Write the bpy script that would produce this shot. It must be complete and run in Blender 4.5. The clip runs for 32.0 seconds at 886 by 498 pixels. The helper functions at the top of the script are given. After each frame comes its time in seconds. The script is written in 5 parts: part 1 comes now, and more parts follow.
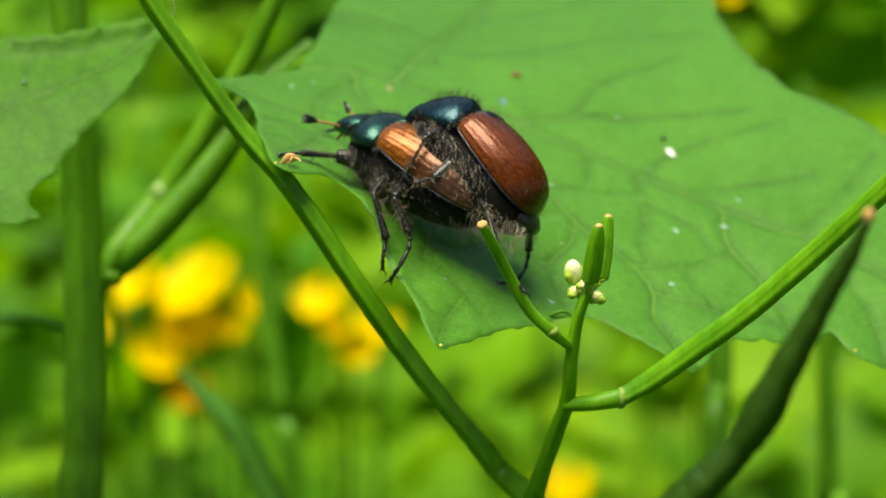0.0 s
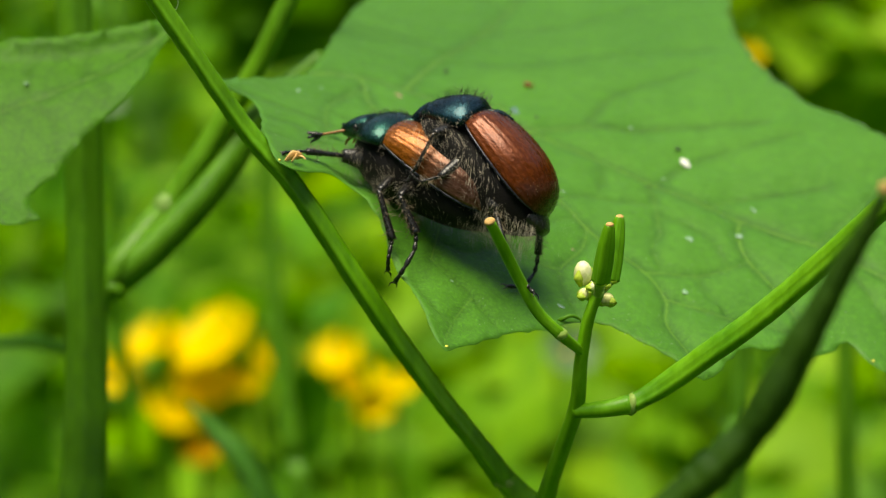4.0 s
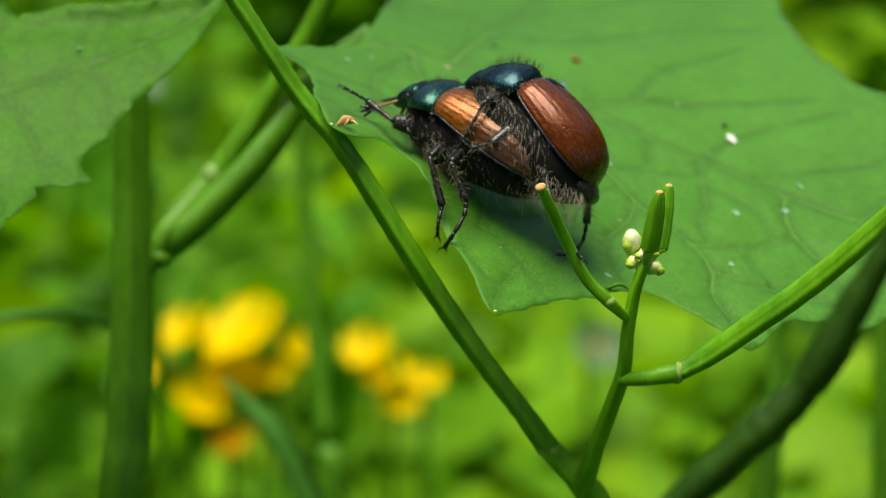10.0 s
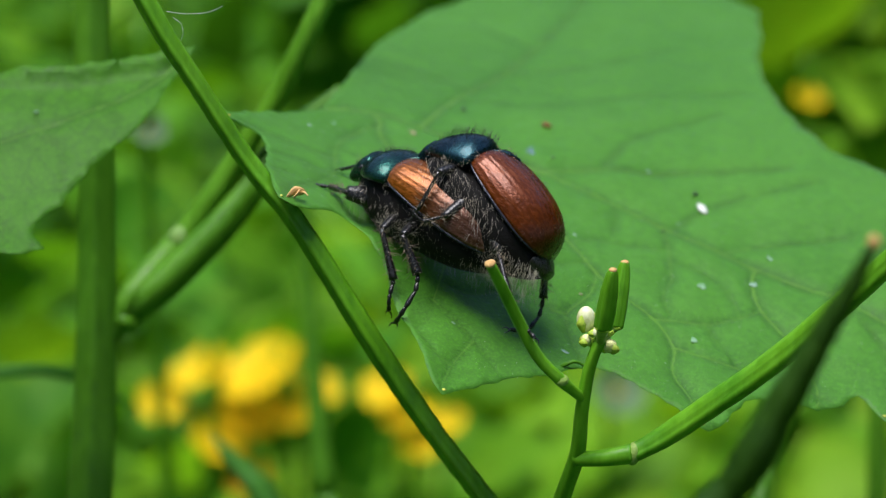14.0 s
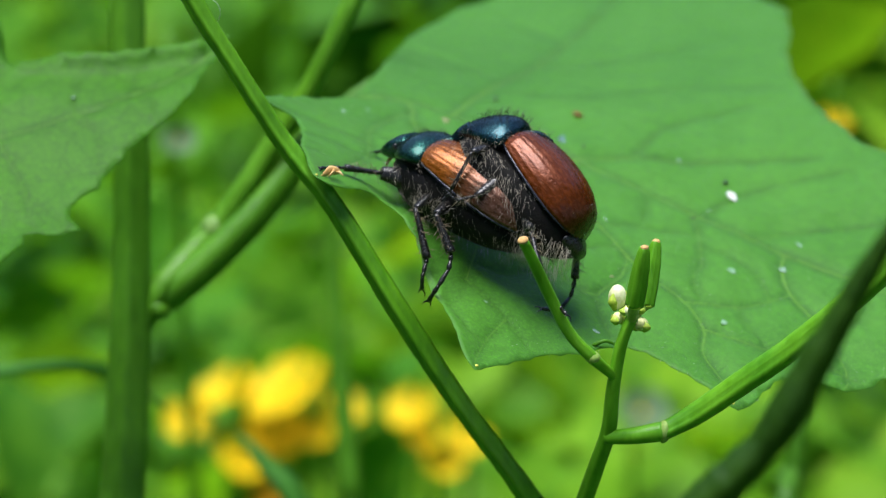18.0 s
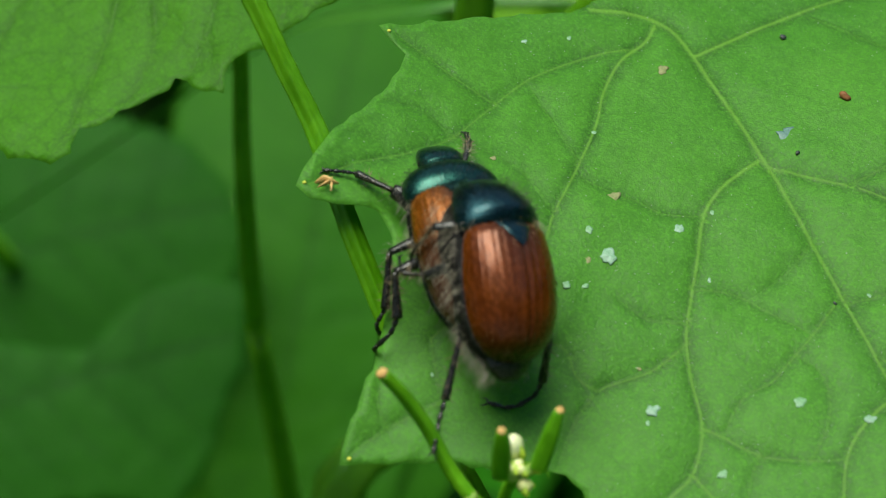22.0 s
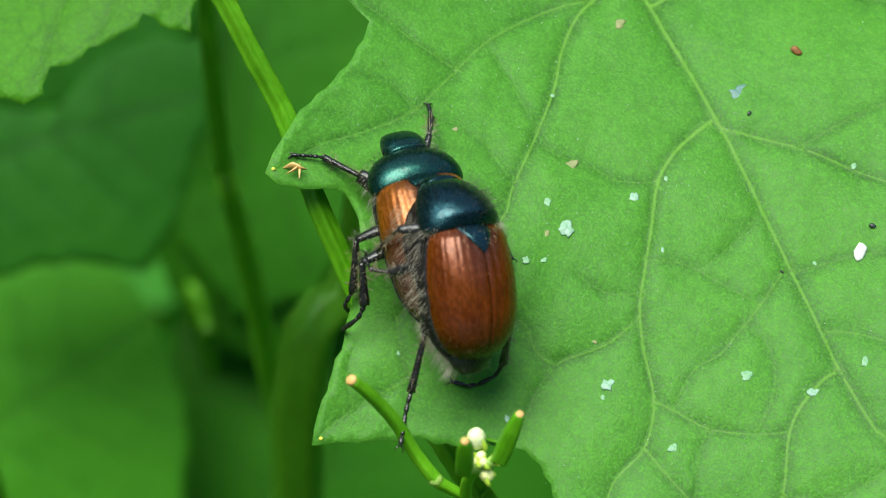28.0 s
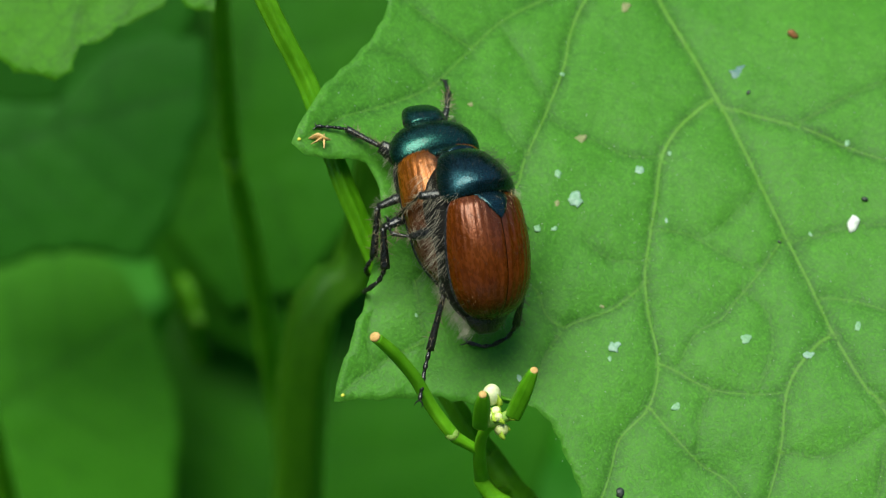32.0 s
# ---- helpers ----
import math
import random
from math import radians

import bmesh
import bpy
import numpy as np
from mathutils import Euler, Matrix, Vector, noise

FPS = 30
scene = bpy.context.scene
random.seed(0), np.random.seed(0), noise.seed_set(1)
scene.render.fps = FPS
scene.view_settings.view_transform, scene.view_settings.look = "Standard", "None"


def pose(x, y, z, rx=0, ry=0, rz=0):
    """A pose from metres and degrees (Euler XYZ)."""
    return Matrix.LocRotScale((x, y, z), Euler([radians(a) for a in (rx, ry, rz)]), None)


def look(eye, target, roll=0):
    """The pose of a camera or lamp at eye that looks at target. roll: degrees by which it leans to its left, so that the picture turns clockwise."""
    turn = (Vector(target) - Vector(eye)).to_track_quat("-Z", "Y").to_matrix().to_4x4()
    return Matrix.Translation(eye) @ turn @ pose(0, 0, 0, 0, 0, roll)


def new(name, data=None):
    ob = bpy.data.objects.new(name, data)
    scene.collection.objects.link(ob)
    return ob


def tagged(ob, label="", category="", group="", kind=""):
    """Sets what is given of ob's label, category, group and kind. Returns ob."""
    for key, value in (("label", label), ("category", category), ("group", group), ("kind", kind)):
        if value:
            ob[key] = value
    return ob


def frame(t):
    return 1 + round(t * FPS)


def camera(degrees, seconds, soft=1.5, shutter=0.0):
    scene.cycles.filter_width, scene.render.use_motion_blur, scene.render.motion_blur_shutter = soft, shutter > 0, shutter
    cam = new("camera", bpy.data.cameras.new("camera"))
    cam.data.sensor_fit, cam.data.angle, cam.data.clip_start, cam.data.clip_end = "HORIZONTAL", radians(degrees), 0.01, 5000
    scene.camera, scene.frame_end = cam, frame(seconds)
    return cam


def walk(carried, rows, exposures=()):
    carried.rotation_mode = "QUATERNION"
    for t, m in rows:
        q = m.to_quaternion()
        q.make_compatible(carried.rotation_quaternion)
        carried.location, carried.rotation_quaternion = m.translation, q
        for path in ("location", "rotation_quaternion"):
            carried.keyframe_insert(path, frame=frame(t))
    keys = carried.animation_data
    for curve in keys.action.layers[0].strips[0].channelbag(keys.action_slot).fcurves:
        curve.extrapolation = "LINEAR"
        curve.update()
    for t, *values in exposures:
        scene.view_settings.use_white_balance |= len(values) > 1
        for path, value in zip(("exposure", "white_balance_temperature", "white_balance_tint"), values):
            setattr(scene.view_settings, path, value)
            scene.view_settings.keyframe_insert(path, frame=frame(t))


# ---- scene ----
O = Vector((0.0, 0.0, 0.5))          # the beetles' place, half a metre above the ground
MM = 0.001

cam = camera(20.0, 32.0, soft=1.0, shutter=0.3)
cam.data.dof.use_dof = True
cam.data.dof.focus_distance = 0.1155
cam.data.dof.aperture_fstop = 60.0

# seconds; place in millimetres from O; turn in degrees
PATH = [
    (0, -3.810, -116.897, 43.560, 69.271, 0.935, -1.681),
    (0.5, -3.687, -117.383, 41.435, 69.885, 0.860, -1.729),
    (1, -3.195, -116.561, 39.114, 70.266, 0.852, -1.542),
    (1.5, -4.702, -116.196, 38.810, 70.170, 0.740, -1.658),
    (2, -6.089, -115.302, 37.598, 70.437, 0.644, -1.834),
    (2.5, -5.241, -113.576, 36.143, 70.792, 0.653, -1.325),
    (3, -7.220, -114.515, 36.031, 71.264, 0.276, -1.767),
    (3.5, -4.897, -114.793, 37.803, 71.103, 0.419, -1.417),
    (5.5, -1.728, -117.431, 39.996, 70.938, 0.923, -0.371),
    (6, -3.551, -116.668, 39.906, 70.616, 0.593, -0.351),
    (6.5, -3.606, -117.652, 39.717, 70.631, 0.808, -0.245),
    (7, -4.047, -119.270, 40.697, 70.667, 0.678, -0.477),
    (7.5, -2.671, -118.078, 40.883, 70.523, 0.403, -0.113),
    (8, -3.017, -118.337, 39.672, 70.759, 0.271, -0.096),
    (8.5, -3.746, -117.055, 36.887, 71.517, 0.199, -0.261),
    (9, -2.012, -115.523, 37.957, 70.755, 0.358, 0.258),
    (9.5, -3.764, -115.503, 34.810, 71.872, 0.199, -0.190),
    (10, -4.331, -116.601, 37.547, 71.147, -0.061, -0.216),
    (10.5, -4.444, -116.489, 35.811, 71.918, -0.227, -0.052),
    (11, -3.463, -116.111, 36.798, 71.653, -0.262, 0.155),
    (11.5, -4.706, -114.756, 36.833, 71.692, -0.440, -0.324),
    (12, -2.799, -112.689, 35.913, 72.091, -0.295, 0.189),
    (12.5, -2.145, -113.168, 36.973, 71.985, -0.370, 0.257),
    (13, -1.453, -111.069, 37.541, 71.783, -0.379, 0.235),
    (13.5, 0.802, -109.871, 37.636, 71.869, -0.233, 0.880),
    (14, 0.117, -113.274, 38.665, 71.835, -0.247, 0.953),
    (14.5, -2.292, -115.149, 36.776, 72.537, -0.667, 0.393),
    (15, 0.513, -114.084, 38.085, 71.992, -0.444, 1.208),
    (15.5, 0.104, -115.033, 37.144, 72.749, -0.563, 1.123),
    (17.5, 1.248, -114.851, 38.086, 72.309, -0.407, 1.722),
    (18, -0.311, -115.277, 36.520, 72.633, -0.332, 1.530),
    (18.5, -0.826, -114.884, 34.316, 73.009, -0.250, 2.167),
    (19, -0.298, -115.448, 36.723, 72.523, -1.338, 3.823),
    (19.5, 8.688, -102.371, 45.330, 68.485, -1.173, 9.132),
    (20, 21.152, -88.359, 51.731, 63.558, -1.096, 17.901),
    (20.5, 33.455, -76.516, 58.438, 57.258, 0.338, 26.585),
    (21, 44.205, -64.723, 65.645, 52.348, 1.720, 33.959),
    (21.5, 51.216, -59.627, 72.313, 49.575, 2.647, 38.563),
    (22, 52.457, -60.538, 72.128, 49.987, 1.706, 40.415),
    (22.5, 54.307, -57.537, 71.642, 49.853, 1.503, 42.403),
    (23, 54.778, -58.723, 71.388, 50.434, 1.009, 42.802),
    (23.5, 52.897, -58.886, 71.639, 49.909, 0.296, 42.732),
    (24, 53.391, -59.765, 75.127, 49.041, 0.524, 42.921),
    (24.5, 48.448, -56.860, 78.421, 45.947, -0.112, 42.107),
    (25, 47.068, -51.700, 84.535, 41.808, 0.943, 41.220),
    (25.5, 46.529, -50.209, 90.668, 38.974, 1.670, 40.168),
    (26, 45.797, -50.728, 91.887, 38.322, 1.664, 39.848),
    (26.5, 44.889, -51.258, 87.864, 39.656, 1.512, 39.489),
    (28.5, 45.478, -52.204, 91.337, 38.866, 1.190, 39.434),
    (29, 45.827, -53.981, 92.709, 38.926, 1.114, 39.429),
    (29.5, 46.680, -55.855, 92.902, 39.272, 1.091, 39.404),
    (30, 46.198, -56.317, 92.711, 39.011, 0.679, 39.302),
    (30.5, 46.671, -56.933, 92.870, 39.042, 0.341, 39.249),
    (31, 47.601, -55.833, 92.585, 39.137, 0.658, 39.650),
    (31.5, 45.992, -57.591, 92.363, 39.483, 0.129, 39.076),
    (32, 47.049, -57.937, 92.968, 39.531, 0.321, 39.194),
]
EXPOSURES = [(0.0, 0.82, 7500, 6), (1.0, 1.02, 7500, 6), (2.0, 0.56, 7500, 4), (3.0, 0.52, 7600, 5), (6.0, 0.90, 7700, 7), (7.0, 1.00, 7600, 6), (8.0, 0.88, 7600, 6), (9.0, 0.62, 7500, 5), (10.0, 0.54, 7100, 6), (11.0, 0.90, 6300, 9), (12.0, 0.98, 6000, 15), (13.0, 0.84, 6000, 16),
             (14.0, 0.45, 6000, 16), (15.0, 0.76, 6000, 16), (18.0, 0.70, 5900, 14), (20.0, 0.30, 6700, 0), (20.5, 0.24, 6500, -3), (21.0, 0.42, 6600, -2), (22.0, 0.30, 6600, -3), (25.0, 0.55, 6450, -2), (26.0, 0.61, 6300, -2), (29.0, 0.82, 6250, 1), (30.0, 0.51, 6400, -2), (31.0, 0.44, 6400, -3), (32.0, 0.43, 6400, -3)]
walk(cam, [(t, pose(x * MM, y * MM, z * MM + O.z, rx, ry, rz)) for t, x, y, z, rx, ry, rz in PATH], EXPOSURES)

# ------------------------------------------------------------------ light
SUN_ELEVATION, SUN_TURN = radians(80), radians(235)
world = bpy.data.worlds.new("world")
scene.world = world
world.use_nodes = True
wn = world.node_tree.nodes
sky = wn.new("ShaderNodeTexSky")
sky.sky_type, sky.sun_disc = "NISHITA", False
sky.sun_elevation, sky.sun_rotation = SUN_ELEVATION, SUN_TURN
wn["Background"].inputs["Strength"].default_value = 0.15
world.node_tree.links.new(sky.outputs[0], wn["Background"].inputs["Color"])
sun_data = bpy.data.lights.new("sun", "SUN")
sun_data.energy, sun_data.angle, sun_data.color = 4.2, radians(40), (1.0, 0.95, 0.84)
sun = new("sun", sun_data)
sun_from = Vector((math.sin(SUN_TURN) * math.cos(SUN_ELEVATION), math.cos(SUN_TURN) * math.cos(SUN_ELEVATION), math.sin(SUN_ELEVATION)))
sun.matrix_world = look(O + sun_from * 3, O)

# ------------------------------------------------------------------ materials


def material(name):
    m = bpy.data.materials.new(name)
    m.use_nodes = True
    m.node_tree.nodes.clear()
    return m, m.node_tree


def node(nt, kind, **inputs):
    n = nt.nodes.new(kind)
    for key, value in inputs.items():
        n.inputs[key.replace("_", " ")].default_value = value
    return n


def ramp(nt, fac, stops):
    n = nt.nodes.new("ShaderNodeValToRGB")
    e = n.color_ramp.elements
    while len(e) < len(stops):
        e.new(0.5)
    for el, (p, c) in zip(e, stops):
        el.position, el.color = p, (*c, 1)
    nt.links.new(fac, n.inputs[0])
    return n.outputs[0]


def coords(nt, scale):
    tc = nt.nodes.new("ShaderNodeTexCoord")
    mp = node(nt, "ShaderNodeMapping", Scale=(scale,) * 3)
    nt.links.new(tc.outputs["Object"], mp.inputs[0])
    return mp.outputs[0]


def noise_tex(nt, co, scale, detail=4.0, rough=0.55):
    n = node(nt, "ShaderNodeTexNoise", Scale=scale, Detail=detail, Roughness=rough)
    nt.links.new(co, n.inputs["Vector"])
    return n.outputs[0]


def mix_rgb(nt, fac, a, b, blend="MIX"):
    n = nt.nodes.new("ShaderNodeMix")
    n.data_type, n.blend_type = "RGBA", blend
    for sock, v in ((n.inputs[0], fac), (n.inputs[6], a), (n.inputs[7], b)):
        if hasattr(v, "is_linked"):
            nt.links.new(v, sock)
        else:
            sock.default_value = v if not isinstance(v, tuple) else (*v, 1)
    return n.outputs[2]


def bump(nt, height, strength, distance, normal=None):
    b = node(nt, "ShaderNodeBump", Strength=strength, Distance=distance)
    nt.links.new(height, b.inputs["Height"])
    if normal:
        nt.links.new(normal, b.inputs["Normal"])
    return b.outputs[0]


def leaf_material(name, dark, light, vein, cells=0.55, through_light=0.35, gloss=0.42, net=1.0, spec=0.52, fuzz=0.0):
    """Green leaf: pores, a net of small veins, the main veins from the mesh's own mark, light through the blade."""
    m, nt = material(name)
    co = coords(nt, 1000.0)
    big = noise_tex(nt, co, 0.12, 3)
    fine = noise_tex(nt, co, 2.2, 5)
    col = ramp(nt, big, [(0.3, dark), (0.7, light)])
    col = mix_rgb(nt, 0.35, col, ramp(nt, fine, [(0.3, tuple(c * 0.75 for c in dark)), (0.75, tuple(min(1, c * 1.25) for c in light))]))
    warp = node(nt, "ShaderNodeVectorMath", )
    warp.operation = "ADD"
    nt.links.new(co, warp.inputs[0])
    wig = nt.nodes.new("ShaderNodeTexNoise")
    wig.inputs["Scale"].default_value = 0.9
    nt.links.new(co, wig.inputs["Vector"])
    nt.links.new(wig.outputs[1], warp.inputs[1])
    vor = node(nt, "ShaderNodeTexVoronoi", Scale=cells)
    vor.feature = "DISTANCE_TO_EDGE"
    nt.links.new(warp.outputs[0], vor.inputs["Vector"])
    vor2 = node(nt, "ShaderNodeTexVoronoi", Scale=cells * 3.3)
    vor2.feature = "DISTANCE_TO_EDGE"
    nt.links.new(warp.outputs[0], vor2.inputs["Vector"])
    net1 = ramp(nt, vor.outputs[0], [(0.0, (1, 1, 1)), (0.055, (0, 0, 0))])
    net2 = ramp(nt, vor2.outputs[0], [(0.0, (1, 1, 1)), (0.10, (0, 0, 0))])
    at = nt.nodes.new("ShaderNodeAttribute")
    at.attribute_name = "vein"
    netc = mix_rgb(nt, 0.35, net1, net2)
    # darker green beside the veins: groove shading put into the colour
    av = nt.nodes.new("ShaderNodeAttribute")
    av.attribute_name = "groove_shade"
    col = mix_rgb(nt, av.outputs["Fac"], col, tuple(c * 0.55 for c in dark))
    grit = noise_tex(nt, co, 7.0, 3, 0.7)
    col = mix_rgb(nt, ramp(nt, grit, [(0.45, (0.0,) * 3), (0.72, (0.55,) * 3)]), col, tuple(min(1, c * 1.7) for c in light))
    fac = node(nt, "ShaderNodeMath")
    fac.operation = "MULTIPLY"
    nt.links.new(netc, fac.inputs[0])
    fac.inputs[1].default_value = 0.42 * net
    col = mix_rgb(nt, fac.outputs[0], col, tuple(c * 0.55 for c in dark))
    fac2 = node(nt, "ShaderNodeMath")
    fac2.operation = "MULTIPLY"
    nt.links.new(at.outputs["Fac"], fac2.inputs[0])
    fac2.inputs[1].default_value = 0.62
    col = mix_rgb(nt, fac2.outputs[0], col, vein)
    pr = node(nt, "ShaderNodeBsdfPrincipled", Roughness=gloss)
    pr.inputs["Specular IOR Level"].default_value = spec
    pr.inputs["Sheen Weight"].default_value, pr.inputs["Sheen Roughness"].default_value = fuzz, 0.35
    pr.inputs["Sheen Tint"].default_value = (0.66, 1.0, 0.50, 1.0)
    nt.links.new(col, pr.inputs["Base Color"])
    n1 = bump(nt, netc, 0.3, 0.00003 * net)
    n1.node.invert = True
    n2 = bump(nt, fine, 0.35, 0.00007, n1)
    n2 = bump(nt, grit, 0.8, 0.00005, n2)
    nt.links.new(ramp(nt, grit, [(0.35, (gloss - 0.14,) * 3), (0.65, (gloss + 0.1,) * 3)]), pr.inputs["Roughness"])
    nt.links.new(n2, pr.inputs["Normal"])
    tr = node(nt, "ShaderNodeBsdfTranslucent")
    nt.links.new(mix_rgb(nt, 1.0, col, (1.5, 1.3, 0.25), "MULTIPLY"), tr.inputs["Color"])
    mx = node(nt, "ShaderNodeMixShader", Fac=through_light)
    nt.links.new(pr.outputs[0], mx.inputs[1])
    nt.links.new(tr.outputs[0], mx.inputs[2])
    out = nt.nodes.new("ShaderNodeOutputMaterial")
    nt.links.new(mx.outputs[0], out.inputs[0])
    return m


def plain_material(name, a, b, scale=1.0, rough=0.5, metal=0.0, bump_mm=0.03, stretch=(1, 1, 1), spec=0.5, coat=0.0, fine_scale=6.0):
    """Two-tone surface with coarse and fine variation and a little relief; scale in 1/mm."""
    m, nt = material(name)
    tc = nt.nodes.new("ShaderNodeTexCoord")
    mp = node(nt, "ShaderNodeMapping", Scale=tuple(1000.0 * s for s in stretch))
    nt.links.new(tc.outputs["Object"], mp.inputs[0])
    co = mp.outputs[0]
    n1, n2 = noise_tex(nt, co, scale, 4), noise_tex(nt, co, scale * fine_scale, 4)
    col = ramp(nt, n1, [(0.32, a), (0.68, b)])
    col = mix_rgb(nt, 0.3, col, ramp(nt, n2, [(0.3, tuple(c * 0.6 for c in a)), (0.7, tuple(min(1, c * 1.3) for c in b))]))
    pr = node(nt, "ShaderNodeBsdfPrincipled", Metallic=metal)
    pr.inputs["Specular IOR Level"].default_value = spec
    pr.inputs["Coat Weight"].default_value = coat
    nt.links.new(col, pr.inputs["Base Color"])
    rr = ramp(nt, n2, [(0.3, (max(0.02, rough - 0.1),) * 3), (0.7, (min(1, rough + 0.1),) * 3)])
    nt.links.new(rr, pr.inputs["Roughness"])
    nt.links.new(bump(nt, n2, 0.6, bump_mm * MM), pr.inputs["Normal"])
    out = nt.nodes.new("ShaderNodeOutputMaterial")
    nt.links.new(pr.outputs[0], out.inputs[0])
    return m


def petal_material(name, a, b):
    m, nt = material(name)
    co = coords(nt, 1000.0)
    col = ramp(nt, noise_tex(nt, co, 0.5, 4), [(0.3, a), (0.7, b)])
    df = node(nt, "ShaderNodeBsdfPrincipled", Roughness=0.5)
    df.inputs["Specular IOR Level"].default_value = 0.15
    tr = node(nt, "ShaderNodeBsdfTranslucent")
    nt.links.new(col, df.inputs["Base Color"])
    nt.links.new(col, tr.inputs["Color"])
    mx = node(nt, "ShaderNodeMixShader", Fac=0.5)
    nt.links.new(df.outputs[0], mx.inputs[1])
    nt.links.new(tr.outputs[0], mx.inputs[2])
    out = nt.nodes.new("ShaderNodeOutputMaterial")
    nt.links.new(mx.outputs[0], out.inputs[0])
    return m


def foliage_material(name, stops):
    """Leaves of the undergrowth: each one its own green."""
    m, nt = material(name)
    geo = nt.nodes.new("ShaderNodeNewGeometry")
    col = ramp(nt, geo.outputs["Random Per Island"], stops)
    co = coords(nt, 1000.0)
    col = mix_rgb(nt, 0.3, col, ramp(nt, noise_tex(nt, co, 0.15, 3), [(0.3, stops[0][1]), (0.7, stops[-1][1])]))
    pr = node(nt, "ShaderNodeBsdfPrincipled", Roughness=0.55)
    pr.inputs["Specular IOR Level"].default_value = 0.15
    nt.links.new(col, pr.inputs["Base Color"])
    tr = node(nt, "ShaderNodeBsdfTranslucent")
    nt.links.new(mix_rgb(nt, 1.0, col, (1.5, 1.35, 0.2), "MULTIPLY"), tr.inputs["Color"])
    mx = node(nt, "ShaderNodeMixShader", Fac=0.45)
    nt.links.new(pr.outputs[0], mx.inputs[1])
    nt.links.new(tr.outputs[0], mx.inputs[2])
    out = nt.nodes.new("ShaderNodeOutputMaterial")
    nt.links.new(mx.outputs[0], out.inputs[0])
    return m


LEAF = leaf_material("leaf_green", (0.051, 0.195, 0.0125), (0.084, 0.267, 0.020), (0.21, 0.42, 0.05), cells=0.36, gloss=0.52, net=0.4, spec=0.30, fuzz=0.36)
LEAF_SIDE = leaf_material("leaf_green_side", (0.055, 0.205, 0.006), (0.086, 0.278, 0.010), (0.19, 0.40, 0.07), net=1.1, gloss=0.52, spec=0.28, through_light=0.48, fuzz=0.12)
# low leaves in lit, half-shaded and shaded greens; shade put into the colour
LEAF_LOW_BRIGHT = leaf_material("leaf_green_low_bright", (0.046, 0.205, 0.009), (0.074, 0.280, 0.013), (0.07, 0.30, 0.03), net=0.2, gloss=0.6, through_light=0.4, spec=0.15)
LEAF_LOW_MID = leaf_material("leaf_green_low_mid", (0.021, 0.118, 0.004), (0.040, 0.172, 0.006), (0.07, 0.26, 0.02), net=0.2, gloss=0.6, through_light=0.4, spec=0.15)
LEAF_LOW_SHADED = leaf_material("leaf_green_low_shaded", (0.012, 0.085, 0.004), (0.024, 0.128, 0.006), (0.04, 0.17, 0.02), net=0.2, gloss=0.6, through_light=0.4, spec=0.15)
STEM = plain_material("stem_green", (0.055, 0.215, 0.003), (0.128, 0.345, 0.009), 0.38, 0.40, spec=0.3, bump_mm=0.07, stretch=(1, 1, 0.35))
STEM_DARK = plain_material("stem_dark_green", (0.042, 0.150, 0.004), (0.084, 0.240, 0.008), 0.3, 0.45, spec=0.25, bump_mm=0.05, stretch=(1, 1, 0.35))
STEM_MID = plain_material("stem_mid_green", (0.055, 0.180, 0.005), (0.110, 0.290, 0.010), 0.3, 0.45, spec=0.25, bump_mm=0.05, stretch=(1, 1, 0.35))
# stem green darkened to carry the near pod's backlit shade
POD_SHADED = plain_material("pod_shaded_green", (0.009, 0.036, 0.001), (0.023, 0.070, 0.002), 0.6, 0.5, spec=0.2, bump_mm=0.06)
STEM_TIP = plain_material("stem_scar", (0.42, 0.22, 0.06), (0.62, 0.40, 0.14), 2.5, 0.7, bump_mm=0.05)
NODE_PALE = plain_material("stem_node", (0.13, 0.27, 0.03), (0.26, 0.38, 0.07), 2.0, 0.6, bump_mm=0.05)
NODE_DIM = plain_material("stem_scar_dim", (0.10, 0.24, 0.03), (0.19, 0.33, 0.06), 2.0, 0.6, bump_mm=0.05)
BUD = plain_material("bud_pale", (0.40, 0.50, 0.06), (0.74, 0.74, 0.34), 0.8, 0.5, bump_mm=0.03)
BUD_GREEN = plain_material("bud_sepal", (0.24, 0.40, 0.02), (0.44, 0.56, 0.05), 1.5, 0.5)
BUD_WHITE = plain_material("bud_white", (0.50, 0.56, 0.12), (0.82, 0.82, 0.60), 0.9, 0.5, bump_mm=0.03)
PETAL = petal_material("petal_yellow", (0.93, 0.66, 0.0005), (0.96, 0.76, 0.001))
PETAL_PALE = petal_material("petal_whitish", (0.16, 0.28, 0.13), (0.24, 0.36, 0.20))
PETAL_DARK = petal_material("petal_orange", (0.74, 0.36, 0.003), (0.82, 0.46, 0.006))
UNDER = foliage_material("undergrowth", [(0.0, (0.011, 0.080, 0.004)), (0.35, (0.036, 0.185, 0.007)), (0.7, (0.098, 0.320, 0.011)), (1.0, (0.250, 0.490, 0.018))])
BRIGHT_HERB = foliage_material("bright_herbs", [(0.0, (0.070, 0.235, 0.007)), (0.6, (0.155, 0.355, 0.010)), (1.0, (0.270, 0.475, 0.014))])
# herbs below taller plants: their shade is put into these darker greens
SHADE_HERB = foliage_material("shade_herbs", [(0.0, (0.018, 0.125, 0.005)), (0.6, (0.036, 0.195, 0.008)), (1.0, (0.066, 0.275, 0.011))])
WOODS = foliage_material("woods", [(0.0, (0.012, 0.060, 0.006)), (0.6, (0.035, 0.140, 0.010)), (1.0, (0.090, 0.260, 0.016))])
